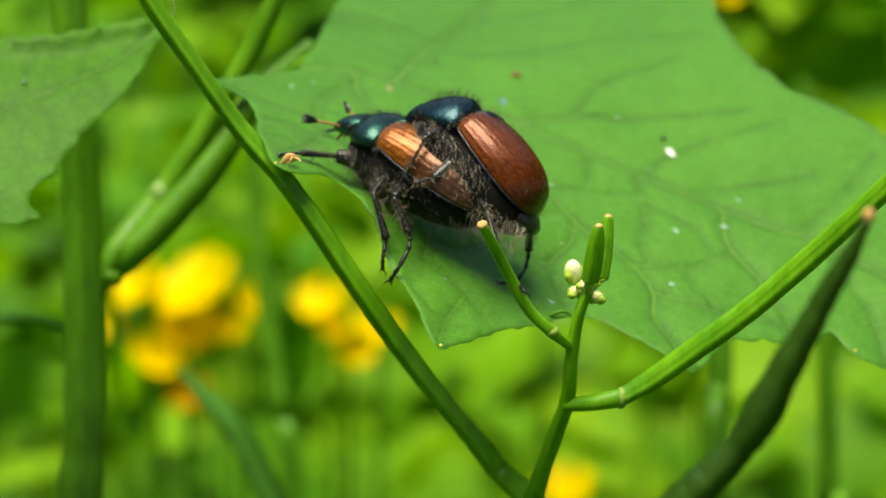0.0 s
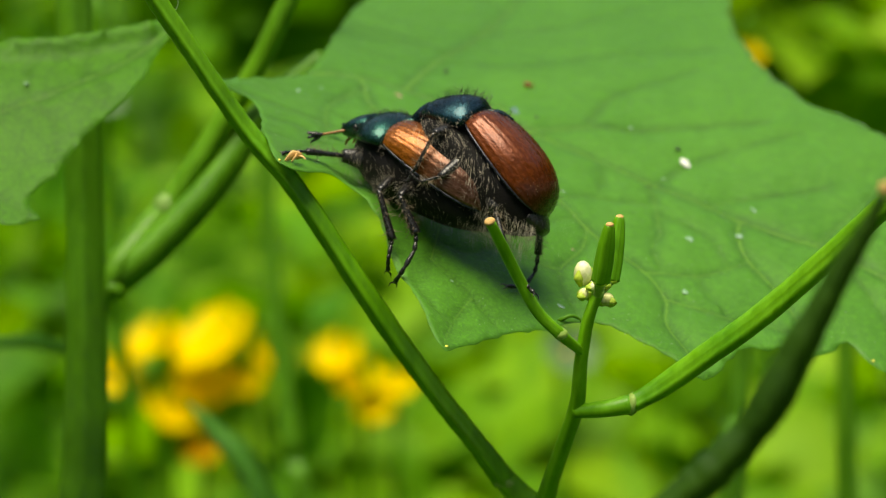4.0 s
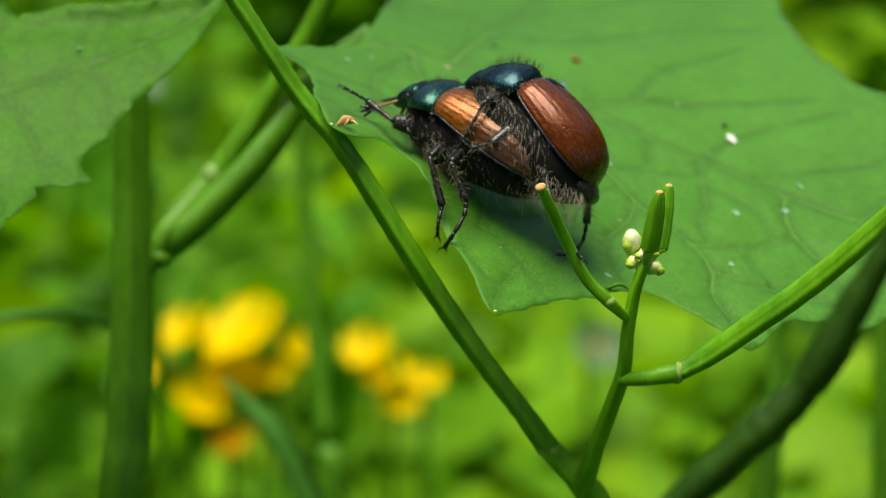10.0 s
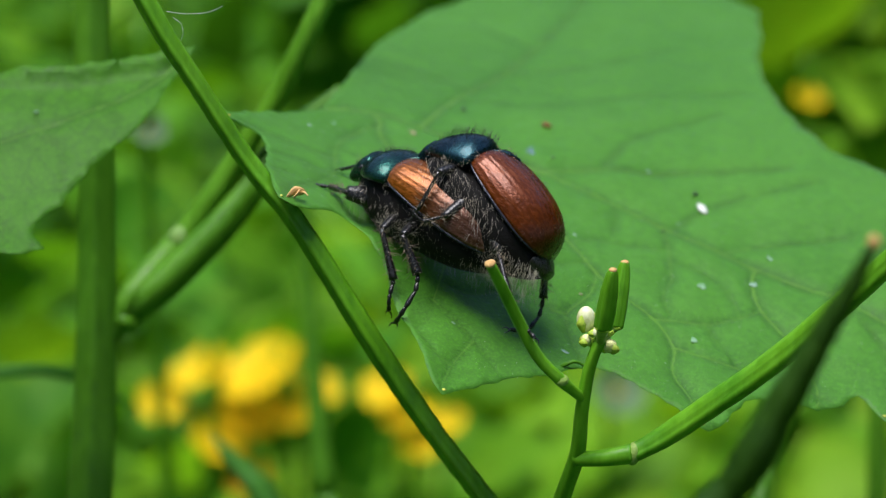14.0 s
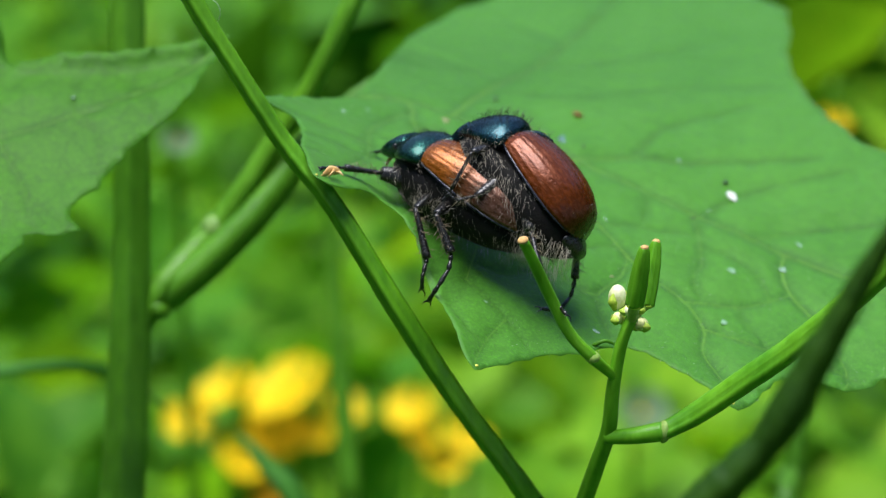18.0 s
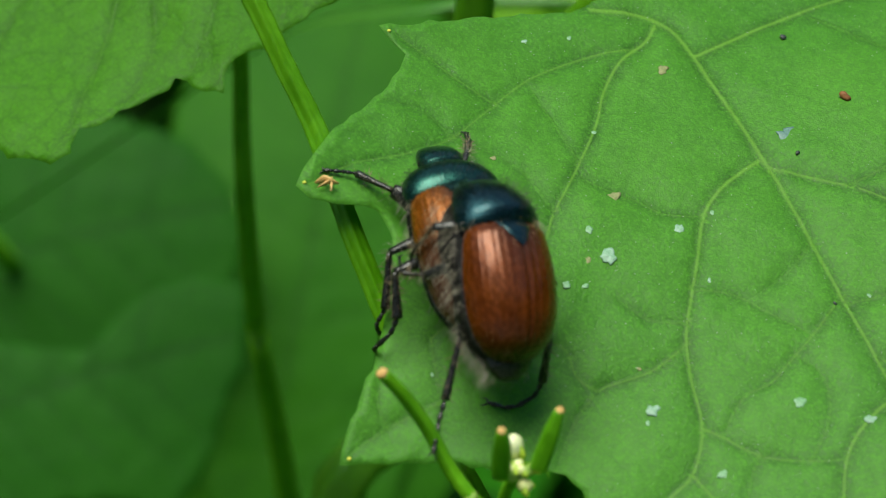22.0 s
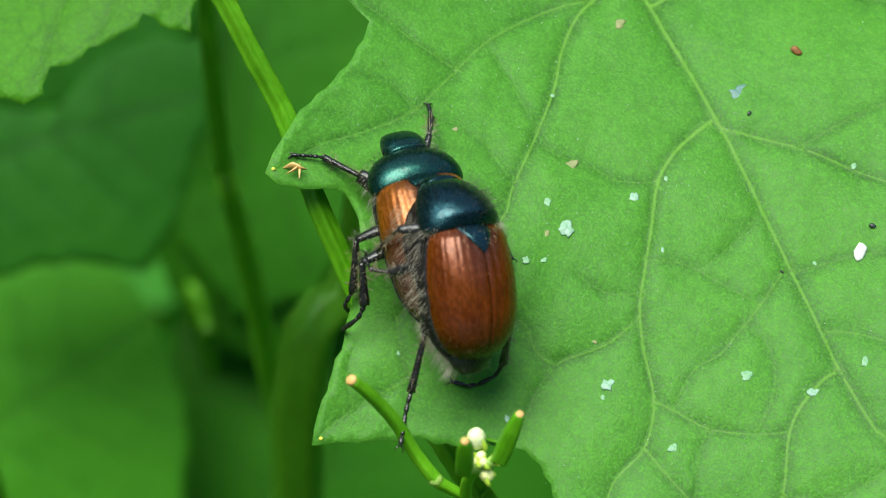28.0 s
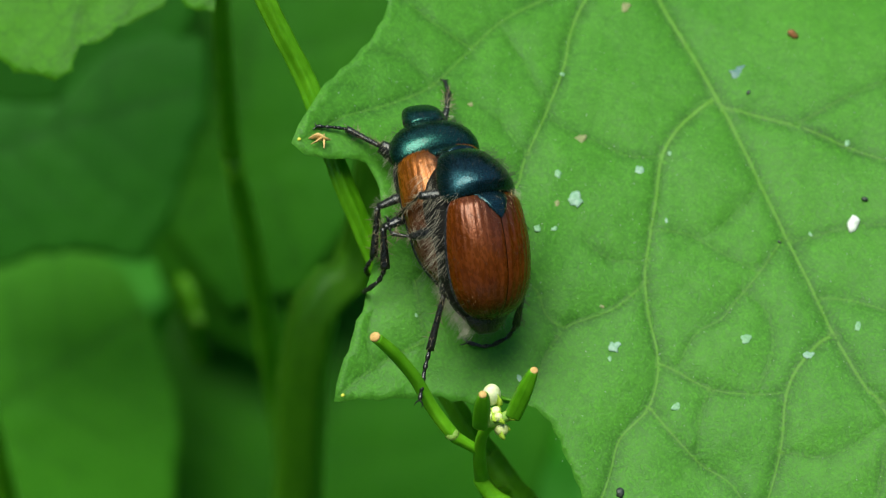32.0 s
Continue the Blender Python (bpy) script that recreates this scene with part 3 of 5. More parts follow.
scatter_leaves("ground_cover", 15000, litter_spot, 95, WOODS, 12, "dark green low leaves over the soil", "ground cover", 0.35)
scatter_leaves("leaf_screen", 6200, leaf_screen_spot, 330, WOODS, 13, "added unseen ring of dark green leaves that holds back the low sky", "bushes", 0.9)

# ------------------------------------------------------------------ the leaf on which the beetles sit
L_AT, L_U, L_V, L_N = (0.300, 8.211, 0.427), (0.93430, 0.06252, -0.35097), (0.0, 0.98450, 0.17537), (0.35650, -0.16385, 0.91982)


# slow swells of the blade: place and height
LEAF_WAVES = [(12.1, 7.3, -0.46), (1.0, -0.6, -0.19), (-1.6, -15.3, -0.79), (11.7, -12.8, 0.47), (-10.0, -7.3, -0.23), (3.8, 14.1, 0.86), (-10.8, -8.8, 0.76),
              (0.9, -2.6, 0.49), (-9.3, 6.6, -0.46), (1.9, 13.1, -0.56), (3.7, -6.2, -0.45), (-14.3, 1.7, -0.16), (11.8, 8.7, 0.19)]


def leaf_height(u, v):
    a, b = u / 10, v / 10
    quad = (0.5935 * a * a + 1.0763 * a * b - 0.4515 * b * b) / (1 + (math.hypot(u, v) / 27) ** 4) ** 0.25
    h = -0.1983 + 0.2527 * a - 0.2966 * b + quad
    for x, y, w in LEAF_WAVES:
        h += w * math.exp(-((u - x) ** 2 + (v - y) ** 2) / 32)
    return h - 0.9 * math.exp(-((u + 4.4) ** 2 + (v + 10.4) ** 2) / 4.0)


def on_leaf(u, v, up=0.0):
    return Vector(L_AT) + Vector(L_U) * u + Vector(L_V) * v + Vector(L_N) * (leaf_height(u, v) + up)


LEAF_EDGE = [(-10.9, -8.4), (-10.1, -8.35), (-8.8, -7.3), (-7.7, -6.4), (-6.4, -6.9), (-5.2, -8.1), (-4.3, -9.7), (-3.5, -11.2), (-2.9, -12.8), (-2.4, -14.1),
             (-1.9, -15.2), (-1.5, -15.9), (-0.9, -15.2), (-0.3, -14.7), (0.8, -13.6), (1.9, -12.6), (3.1, -11.9), (3.9, -11.6), (4.6, -10.8), (5.2, -10.3), (6.0, -9.9),
             (7.0, -10.0), (7.9, -10.4), (9.1, -11.1), (10.5, -12.0), (11.6, -12.6), (12.2, -12.0), (12.8, -10.9), (13.4, -9.9), (14.0, -9.4), (15.7, -8.7), (17.3, -8.8),
             (18.2, -8.3), (19.4, -7.2), (20.0, -8.0), (20.4, -8.5), (22.3, -9.1), (24.5, -8.8), (26.5, -6.4), (28.5, -6.8), (28.8, -3.0), (28.0, 1.0), (27.0, 4.5),
             (26.0, 7.5), (24.1, 10.4), (21.8, 13.2), (19.5, 15.0), (18.3, 18.0), (17.5, 21.5), (17.2, 26.0), (17.5, 31.0), (18.5, 36.0), (19.0, 42.0), (17.0, 47.0),
             (12.0, 50.0), (7.0, 49.0), (2.5, 46.0), (-1.5, 39.4), (-4.5, 31.0), (-5.8, 25.5), (-7.0, 18.5), (-7.6, 15.2), (-8.4, 11.5), (-8.9, 9.7), (-9.8, 8.5),
             (-10.9, 6.8), (-12.6, 4.0), (-13.6, 2.3), (-14.25, 1.45), (-13.3, 1.3), (-12.45, 1.25), (-12.0, 0.2), (-11.75, -0.9), (-11.6, -2.5), (-11.65, -4.2),
             (-11.6, -5.5), (-11.35, -7.0)]
LEAF_VEINS = [([(-8.4, 10.6), (-6.5, 12.1), (-4.9, 12.5), (-3.2, 11.9), (-1.2, 10.9), (0.6, 10.0), (2.1, 9.2), (3.3, 8.6), (5.1, 7.6), (7.3, 6.3), (9.9, 4.8), (13.1, 2.9), (15.2, 1.7), (17.5, 0.6), (19.2, 0.0), (28.0, -5.6)], 0.34),
              ([(-5.6, 12.2), (-5.3, 11.0), (-5.4, 9.0), (-4.8, 6.8), (-3.9, 5.0), (-3.0, 2.3), (-2.2, -0.6), (-1.6, -2.2), (-1.9, -5.5), (-2.3, -9.0)], 0.25),
              ([(2.9, 8.8), (2.6, 7.3), (2.5, 5.8), (2.8, 4.2), (3.8, 2.4), (4.8, 0.6), (5.8, -1.2), (7.2, -2.7), (9.1, -4.4), (10.1, -6.4), (10.0, -8.5), (10.7, -10.2), (11.4, -12.2)], 0.27),
              ([(6.2, -1.6), (5.8, -3.6), (4.8, -5.4), (4.5, -5.9), (3.5, -6.0), (2.0, -5.4), (-0.4, -7.4), (-2.0, -7.6)], 0.19),
              ([(4.6, -5.9), (4.7, -7.3), (5.1, -8.7), (5.6, -10.0)], 0.15),
              ([(9.1, -4.4), (10.0, -4.2), (11.8, -3.9), (13.6, -2.8), (14.6, -1.9)], 0.20),
              ([(10.1, -6.4), (11.7, -6.8), (13.6, -7.1), (15.4, -7.0), (18.0, -8.0)], 0.20),
              ([(14.7, 2.0), (14.4, 1.0), (14.4, -0.8), (14.9, -2.2), (16.2, -4.3), (17.2, -6.7), (17.4, -8.4)], 0.24),
              ([(3.4, 8.5), (6.8, 9.9), (9.4, 10.6), (11.5, 11.2), (17.0, 12.8)], 0.22),
              ([(9.9, 4.8), (10.1, 2.4), (10.1, 0.1), (10.1, -0.8), (9.6, -2.2), (10.0, -4.2)], 0.18), ([(13.0, 3.0), (14.3, 3.9), (16.0, 4.5), (20.0, 6.0)], 0.18),
              ([(4.7, 0.7), (6.2, 1.7), (7.8, 2.0), (10.1, 2.3)], 0.16), ([(2.8, 4.2), (1.4, 3.1), (0.2, 2.8), (-1.8, 2.1), (-2.8, 2.0)], 0.15),
              ([(5.6, -0.8), (4.2, -1.8), (2.4, -2.0)], 0.14), ([(7.3, 6.3), (7.4, 4.4), (7.0, 2.1)], 0.13), ([(13.6, -2.8), (13.0, -0.6), (11.6, 0.9), (10.1, 1.0)], 0.13),
              ([(11.8, -3.9), (12.3, -5.4), (13.4, -7.0)], 0.13), ([(16.2, -4.3), (18.2, -3.0), (19.2, 0.0)], 0.13),
              ([(-3.0, 12.0), (-1.0, 18.0), (2.5, 26.0), (6.0, 36.0), (9.0, 46.0)], 0.28),
              ([(2.5, 26.0), (7.0, 28.0), (13.0, 33.0)], 0.16), ([(0.3, 20.8), (-3.5, 25.0)], 0.14), ([(4.8, 32.0), (1.0, 38.0)], 0.14),
              ([(6.8, 9.9), (9.0, 15.0), (14.0, 20.0)], 0.16), ([(-1.0, 18.0), (4.5, 19.0), (9.5, 22.5), (16.0, 24.0)], 0.15),
              ([(-5.3, 10.4), (-6.7, 8.1), (-7.7, 5.1), (-7.9, 2.4), (-8.0, -0.8), (-8.9, -3.2), (-10.0, -5.4), (-10.6, -7.9)], 0.20), ([(-7.9, 2.4), (-9.8, 2.1), (-11.8, 2.0), (-13.6, 1.75)], 0.17),
              ([(-3.0, 2.5), (-5.6, 3.7), (-7.7, 4.6)], 0.13), ([(-8.0, -0.8), (-9.6, -0.6), (-11.4, -1.6)], 0.12), ([(-9.2, -3.8), (-10.2, -3.6), (-11.3, -4.4)], 0.11),
              ([(-2.0, -1.4), (-4.5, -3.2), (-6.6, -6.0)], 0.14), ([(-2.3, -0.4), (-5.0, 0.2), (-8.0, -0.6)], 0.12),
              ([(-0.1, -10.9), (-0.6, -12.0), (-1.1, -13.4), (-1.5, -15.4)], 0.17), ([(-1.0, -13.3), (-2.2, -12.6), (-2.9, -11.3)], 0.12), ([(-2.3, -9.0), (-0.1, -10.9), (1.2, -12.3)], 0.13),
              ([(18.4, 0.4), (21.0, 4.0), (23.5, 8.5)], 0.15), ([(19.2, 0.0), (21.5, -4.5), (22.3, -8.6)], 0.14), ([(10.3, 4.6), (13.0, 8.0), (18.5, 11.5)], 0.15)]

herb = thing("herb_leaf", (-12.0, 21.0, -4.0), "broad toothed green herb leaf, speckled with white, on its stalk", "leaf")
LEAF_MADE = blade(toothed(LEAF_EDGE, 3), LEAF_VEINS, leaf_height, 0.40, 7)
leaf_blade = leaf_part("blade", LEAF_MADE, L_AT, L_U, L_V, L_N, LEAF, herb, (-12.0, 21.0, -4.0), "green veined blade")
part("stalk", tube(rel([on_leaf(-5.0, 12.2, -0.5), on_leaf(-5.6, 14.0, -1.0), (-6.6, 25.0, 2.2), (-8.4, 29.0, 0.4), (-10.6, 30.3, -1.2)], (-12.0, 21.0, -4.0)), [0.4, 0.5, 0.62, 0.7, 0.72], 10, 5, 3, 0.1), STEM, herb)

for u, v in ((-1.5, -15.9), (-10.9, -8.4), (11.6, -12.6), (20.4, -8.5), (-14.25, 1.45)):
    near = ((LEAF_MADE[0] - np.array((u, v))) ** 2).sum(1).argsort()[:5]
    (a, b), c = LEAF_MADE[0][near].mean(0).tolist(), float(LEAF_MADE[1][near].mean())
    q = Vector(L_AT) + Vector(L_U) * a + Vector(L_V) * b + Vector(L_N) * c - Vector((-12.0, 21.0, -4.0))
    part("tooth_tip", ball(q, (0.10, 0.10, 0.07), 9, 6), TIP_YELLOW, herb, "tiny yellow tooth tip")


def leaf_top(u, v):
    """A spot on the finished blade's upper face."""
    i = ((LEAF_MADE[0] - np.array((u, v))) ** 2).sum(1).argmin()
    return Vector(L_AT) + Vector(L_U) * u + Vector(L_V) * v + Vector(L_N) * float(LEAF_MADE[1][i])


def crumb(name, u, v, size, mat, label, category, group="", flat=0.35, seed=0, up=0.0):
    """A small fleck lying on the leaf."""
    rnd = random.Random(seed)
    at = leaf_top(u, v) + Vector(L_N) * (up + size * flat * 0.4 + 0.01)
    ob = thing(name, at, label, category, group)
    verts, faces = ball((0, 0, 0), (size, size * rnd.uniform(0.55, 0.9), size * flat), 22, 7, Matrix((L_U, L_V, L_N)).transposed() @ Euler((0, 0, rnd.uniform(0, 6))).to_matrix())
    verts = [v * (1 + (0.28 if flat > 0.2 else 0.55) * (noise.noise((v.x * 1.3 / size, v.y * 1.3 / size, seed * 3.7 + v.z * 2 / size)) + 0.5 * noise.noise((v.x * 3.6 / size, v.y * 3.6 / size, seed * 1.9)))) for v in verts]
    part("body", (verts, faces), mat, ob)
    return ob


crumb("white_egg_shell", 12.1, 7.3, 0.46, WHITE_SPOT, "white oval shell stuck on the green leaf", "shell", seed=1)
crumb("white_flake", 1.0, -0.6, 0.44, FLAKE_SPOT, "whitish irregular flake on the green leaf", "flake", flat=0.15, seed=2)
crumb("brown_crumb", 3.8, 14.1, 0.30, BROWN_SPOT, "reddish brown crumb on the green leaf", "crumb", flat=0.6, seed=3)
crumb("dark_crumb", 11.8, 8.7, 0.17, DARK_SPOT, "tiny black crumb on the leaf", "crumb", flat=0.6, seed=4)
for i, (u, v, z) in enumerate([(-0.8, 2.1, 0.34), (-3.6, 9.9, 0.28), (-6.0, -0.2, 0.14), (5.3, -3.9, 0.14), (0.4, -1.4, 0.16)]):
    crumb("tan_scab", u, v, z, SCAB, "flat tan scab on the green leaf", "scab", "scabs on the leaf", 0.10, 5 + i)
crumb("grey_smudge", 3.1, 10.5, 0.55, SMUDGE, "thin bluish grey smudge on the leaf", "smudge", flat=0.07, seed=15, up=-0.02)
FLAKES = [(2.4, 2.8, 0.26), (1.1, -2.5, 0.20), (0.5, -3.1, 0.20), (-0.5, -0.2, 0.18), (7.0, -5.2, 0.34), (7.2, -5.8, 0.14), (11.1, -5.6, 0.26), (11.6, -0.9, 0.26), (14.4, 0.3, 0.32), (15.4, 2.9, 0.26),
          (9.4, 10.8, 0.18), (1.9, 13.2, 0.22), (-9.3, 6.5, 0.15), (-8.0, 8.3, 0.15), (-3.7, 4.5, 0.12), (10.9, 5.7, 0.19), (4.5, -9.3, 0.17), (-0.6, -11.2, 0.13), (-1.2, -10.2, 0.10), (3.0, 4.6, 0.16), (5.0, 1.6, 0.12)]
for i, (u, v, z) in enumerate(FLAKES):
    crumb("pale_flake", u, v, z, PALE_SPOT if i % 4 else FLAKE_SPOT, "small whitish flake on the leaf", "flake", "flakes on the leaf", 0.07, 20 + i)
for i, (u, v, s) in enumerate([(4.0, 9.9, 0.12), (9.9, 4.3, 0.1), (-0.6, 15.8, 0.16), (11.6, -10.6, 0.26)]):
    crumb("black_speck", u, v, s, DARK_SPOT, "tiny black speck on the leaf", "speck", "black specks on the leaf", 0.5, 50 + i)
rnd_specks = random.Random(5)
dust_v, dust_f = [], []
for i in range(2600):
    u, v = rnd_specks.uniform(-11, 24), rnd_specks.uniform(-13, 30)
    if (v < -8 and not 0 < u < 18) or (u < -7 and v < -6):
        continue
    if ((LEAF_MADE[0] - np.array((u, v))) ** 2).sum(1).min() > 0.09:
        continue
    s = rnd_specks.uniform(0.010, 0.036)
    q = leaf_top(u, v) + Vector(L_N) * 0.01 - on_leaf(0, 0)
    k = len(dust_v)
    bv, bf = ball(q, (s, s * rnd_specks.uniform(0.5, 1), s * 0.5), 5, 3)
    dust_v += bv
    dust_f += [tuple(j + k for j in g) for g in bf]
dust = thing("leaf_dust", on_leaf(0, 0), "fine pale dust strewn over the green leaf", "dust", kind="stuff")
part("dust_layer", (dust_v, dust_f), DUST, dust, kind="stuff")

curl_at = on_leaf(4.8, -10.3, 0.1)
curl = thing("dry_curl", curl_at, "dry brown curl at the leaf's torn edge", "plant scrap")
part("fibre", tube([(-0.7, -0.1, -0.1), (-0.3, -0.35, 0.15), (0.1, -0.3, 0.3), (0.5, -0.1, 0.12), (0.8, -0.2, -0.2)], [0.05, 0.11, 0.09, 0.08, 0.02], 7, 5), STEM_DARK, curl)

# a torn husk at the lobe's end
husk_at = on_leaf(-10.0, -7.3, 0.15)
husk = thing("husk", husk_at, "torn straw-coloured husk caught on the leaf's lobe", "husk")
part("scale", tube([(-0.5, -0.3, 0.0), (-0.1, 0.0, 0.22), (0.2, 0.1, 0.16), (0.4, 0.3, 0.05)], [0.04, 0.26, 0.2, 0.05], 9, 4, flat=0.35), HUSK, husk)
part("scale", tube([(-0.15, -0.5, 0.05), (0.08, -0.1, 0.2), (0.05, 0.3, 0.24)], [0.03, 0.15, 0.03], 7, 4, flat=0.4), HUSK, husk)
part("fibre", tube([(0.1, 0.2, 0.1), (0.35, -0.1, 0.2), (0.55, -0.35, 0.1)], [0.05, 0.06, 0.02], 5, 4), HUSK, husk)

# ------------------------------------------------------------------ the seed-pod stalk before the leaf
PB = (20.0, 30.0, -500.0)
pods = thing("pod_stalk", PB, "fresh green forked seed-pod stalk with pale buds, rooted in the ground", "plant")


def pod_part(name, pts, radii, mat=STEM, label="", **kw):
    return part(name, tube(rel(pts, PB), radii, kw.pop("n", 32), kw.pop("per", 7), **kw), mat, pods, label)


pod_part("main_stem", [(-30, 10, 40), (-24, 6.5, 28), (-20, 4.2, 20.5), (-17.3, 3.0, 15.8), (-15.5, 2.3, 12.6), (-14.6, 2.1, 11.0), (-13.55, 2.05, 9.33), (-12.4, 1.98, 7.46), (-11.1, 1.95, 5.4),
                       (-10.05, 1.65, 4.1), (-9.1, 1.2, 3.1), (-7.9, 0.75, 1.45), (-6.55, 0.5, -0.75), (-5.2, 0.3, -2.95), (-3.6, 0.2, -5.5), (-1.65, 0.1, -8.4), (0.25, 0.15, -11.05), (1.55, 0.4, -13.05)],
         [0.50, 0.50, 0.50, 0.48, 0.46, 0.46, 0.44, 0.44, 0.46, 0.48, 0.47, 0.46, 0.48, 0.50, 0.50, 0.48, 0.50, 0.56], STEM, "long green main stem", ridges=5, ridge=0.13, wobble=0.07)
pod_part("lower_stem", [(1.55, 0.4, -13.05), (2.3, 0.4, -13.9), (3.2, 0.35, -14.9), (4.5, 1.0, -18), (7, 3, -32), (11, 10, -90), (16, 22, -260), (20, 30, -500)],
         [0.60, 0.66, 0.74, 0.80, 0.9, 1.1, 1.4, 1.8], STEM, "thicker lower stem", ridges=4, ridge=0.06)
part("node", ball(tuple(Vector((1.6, 0.4, -13.1)) - Vector(PB)), (0.68, 0.64, 0.42), 14, 8), NODE_PALE, pods, "pale swollen joint")
pod_part("flower_stalk", [(3.15, 0.2, -15.0), (3.4, -1.0, -13.8), (3.72, -2.0, -12.0), (4.34, -3.2, -9.3), (4.82, -4.1, -7.1), (4.95, -4.45, -4.9), (5.2, -4.6, -3.0), (5.47, -4.6, -2.0), (5.75, -4.5, -1.35)],
         [0.58, 0.48, 0.40, 0.37, 0.35, 0.31, 0.28, 0.26, 0.28], STEM, "slender green flower stalk", ridges=4, ridge=0.06)
pod_part("side_branch", [(4.7, -4.1, -7.5), (6.0, -4.6, -7.2), (7.35, -4.75, -6.9)], [0.34, 0.40, 0.48], STEM, "short side branch")
part("node", ball(tuple(Vector((7.4, -4.75, -6.9)) - Vector(PB)), (0.34, 0.5, 0.58), 14, 8, Euler((0, 0.15, 0)).to_matrix()), NODE_PALE, pods, "pale ring-shaped joint")
pod_part("long_pod", [(7.4, -4.75, -6.9), (8.9, -4.7, -6.0), (10.9, -5.1, -4.3), (13.3, -5.6, -2.2), (15.8, -6.2, 0.4), (17.8, -7.0, 2.8), (21.5, -8.6, 7.4), (26, -10.5, 12.8)],
         [0.42, 0.52, 0.56, 0.55, 0.54, 0.52, 0.48, 0.30], STEM, "long green four-edged pod", ridges=4, ridge=0.09, wobble=0.05)
pod_part("hooked_branch", [(4.95, -4.6, -4.2), (4.4, -5.0, -3.6), (3.95, -5.25, -3.1), (2.85, -5.35, -1.9), (1.95, -5.5, -0.15), (1.15, -6.05, 1.7), (0.62, -6.6, 2.95)],
         [0.24, 0.26, 0.30, 0.29, 0.29, 0.28, 0.24], STEM, "bare hooked branch, cut at its tip", ridges=4, ridge=0.05)
part("node", ball(tuple(Vector((3.95, -5.27, -3.08)) - Vector(PB)), (0.36, 0.34, 0.30), 12, 7), NODE_PALE, pods, "pale joint")
part("cut_tip", ball(tuple(Vector((0.60, -6.63, 3.0)) - Vector(PB)), (0.27, 0.26, 0.14), 12, 6, Euler((0.3, -0.3, 0)).to_matrix()), STEM_TIP, pods, "tan dry cut end")
for base, tip in (((6.38, -3.76, -1.0), (6.85, -2.94, 1.88)), ((5.78, -5.40, -0.45), (6.15, -5.77, 2.45))):
    a, b = Vector(base), Vector(tip)
    pod_part("young_pod", [a, a.lerp(b, 0.3), a.lerp(b, 0.65), a.lerp(b, 0.9), b], [0.40, 0.42, 0.37, 0.27, 0.20], STEM, "small upright green pod", ridges=4, ridge=0.09)
    pod_part("pedicel", [(5.72, -4.55, -1.45), Vector((5.72, -4.55, -1.35)).lerp(a, 0.55), a + (b - a) * 0.03], [0.22, 0.24, 0.30], NODE_PALE, "short pale stalk of a pod", n=14)
    part("bract", ball(tuple(a - Vector(PB)), (0.40, 0.40, 0.17), 16, 6, (b - a).to_track_quat("Z", "Y").to_matrix()), BUD_GREEN, pods, "pale ring at the pod's foot")
    part("cut_tip", ball(tuple(b - Vector(PB)), (0.20, 0.20, 0.13), 12, 6), STEM_TIP, pods, "tan dry tip")
for at, r, mat, lab in (((5.08, -3.75, -0.62), (0.44, 0.44, 0.62), BUD_WHITE, "plump whitish bud"), ((5.08, -4.4, -1.42), (0.25, 0.25, 0.30), BUD, "small pale green bud"),
                        ((6.16, -4.4, -1.70), (0.36, 0.32, 0.34), BUD, "small pale yellow bud"), ((5.62, -4.1, -1.05), (0.22, 0.22, 0.24), BUD_WHITE, "tiny whitish bud"),
                        ((5.95, -4.35, -0.98), (0.21, 0.21, 0.22), BUD_WHITE, "tiny whitish bud"), ((5.55, -4.6, -0.98), (0.22, 0.22, 0.22), BUD_WHITE, "tiny whitish bud")):
    v, f = ball(tuple(Vector(at) - Vector(PB)), r, 14, 9)
    bud = part("bud", (v, f), mat, pods, lab)
    c = Vector(at) - Vector(PB)
    for k in range(3):
        a = k * 2.1 + at[0] * 7
        part("sepal", tube([c + Vector((math.cos(a) * r[0] * 0.5, math.sin(a) * r[1] * 0.5, -r[2] * 0.95)), c + Vector((math.cos(a) * r[0] * 1.02, math.sin(a) * r[1] * 1.02, -r[2] * 0.2)),
                            c + Vector((math.cos(a) * r[0] * 0.72, math.sin(a) * r[1] * 0.72, r[2] * 0.6))], [0.10, 0.24, 0.03], 8, 4, flat=0.5), BUD_GREEN, bud)

# threads of silk on the main stem
silk = thing("silk_thread", (-14.6, 2.2, 12.1), "fine pale silk thread on the green stem", "silk", "silk threads")
part("strand", tube([(0.25, -0.3, 0.07), (0.6, -0.3, -0.2), (0.7, -0.3, -0.64), (0.55, 0, -1.1)], [0.012, 0.012, 0.012, 0.012], 5, 5), SILK, silk)
part("strand", tube([(-0.1, 0, 0.3), (0.8, 0.2, 0.15), (1.8, 0.3, 0.2), (2.5, 0.3, 0.5)], [0.012, 0.01, 0.01, 0.008], 5, 5), SILK, silk)

# the pod close to the camera, its backlit shade put into the dark green
near = thing("near_pod_stalk", (-14.0, -38.0, -500.0), "knobbly seed pod, its shade put into a dark green, on a stalk from the ground", "plant")
NB = (-14.0, -38.0, -500.0)
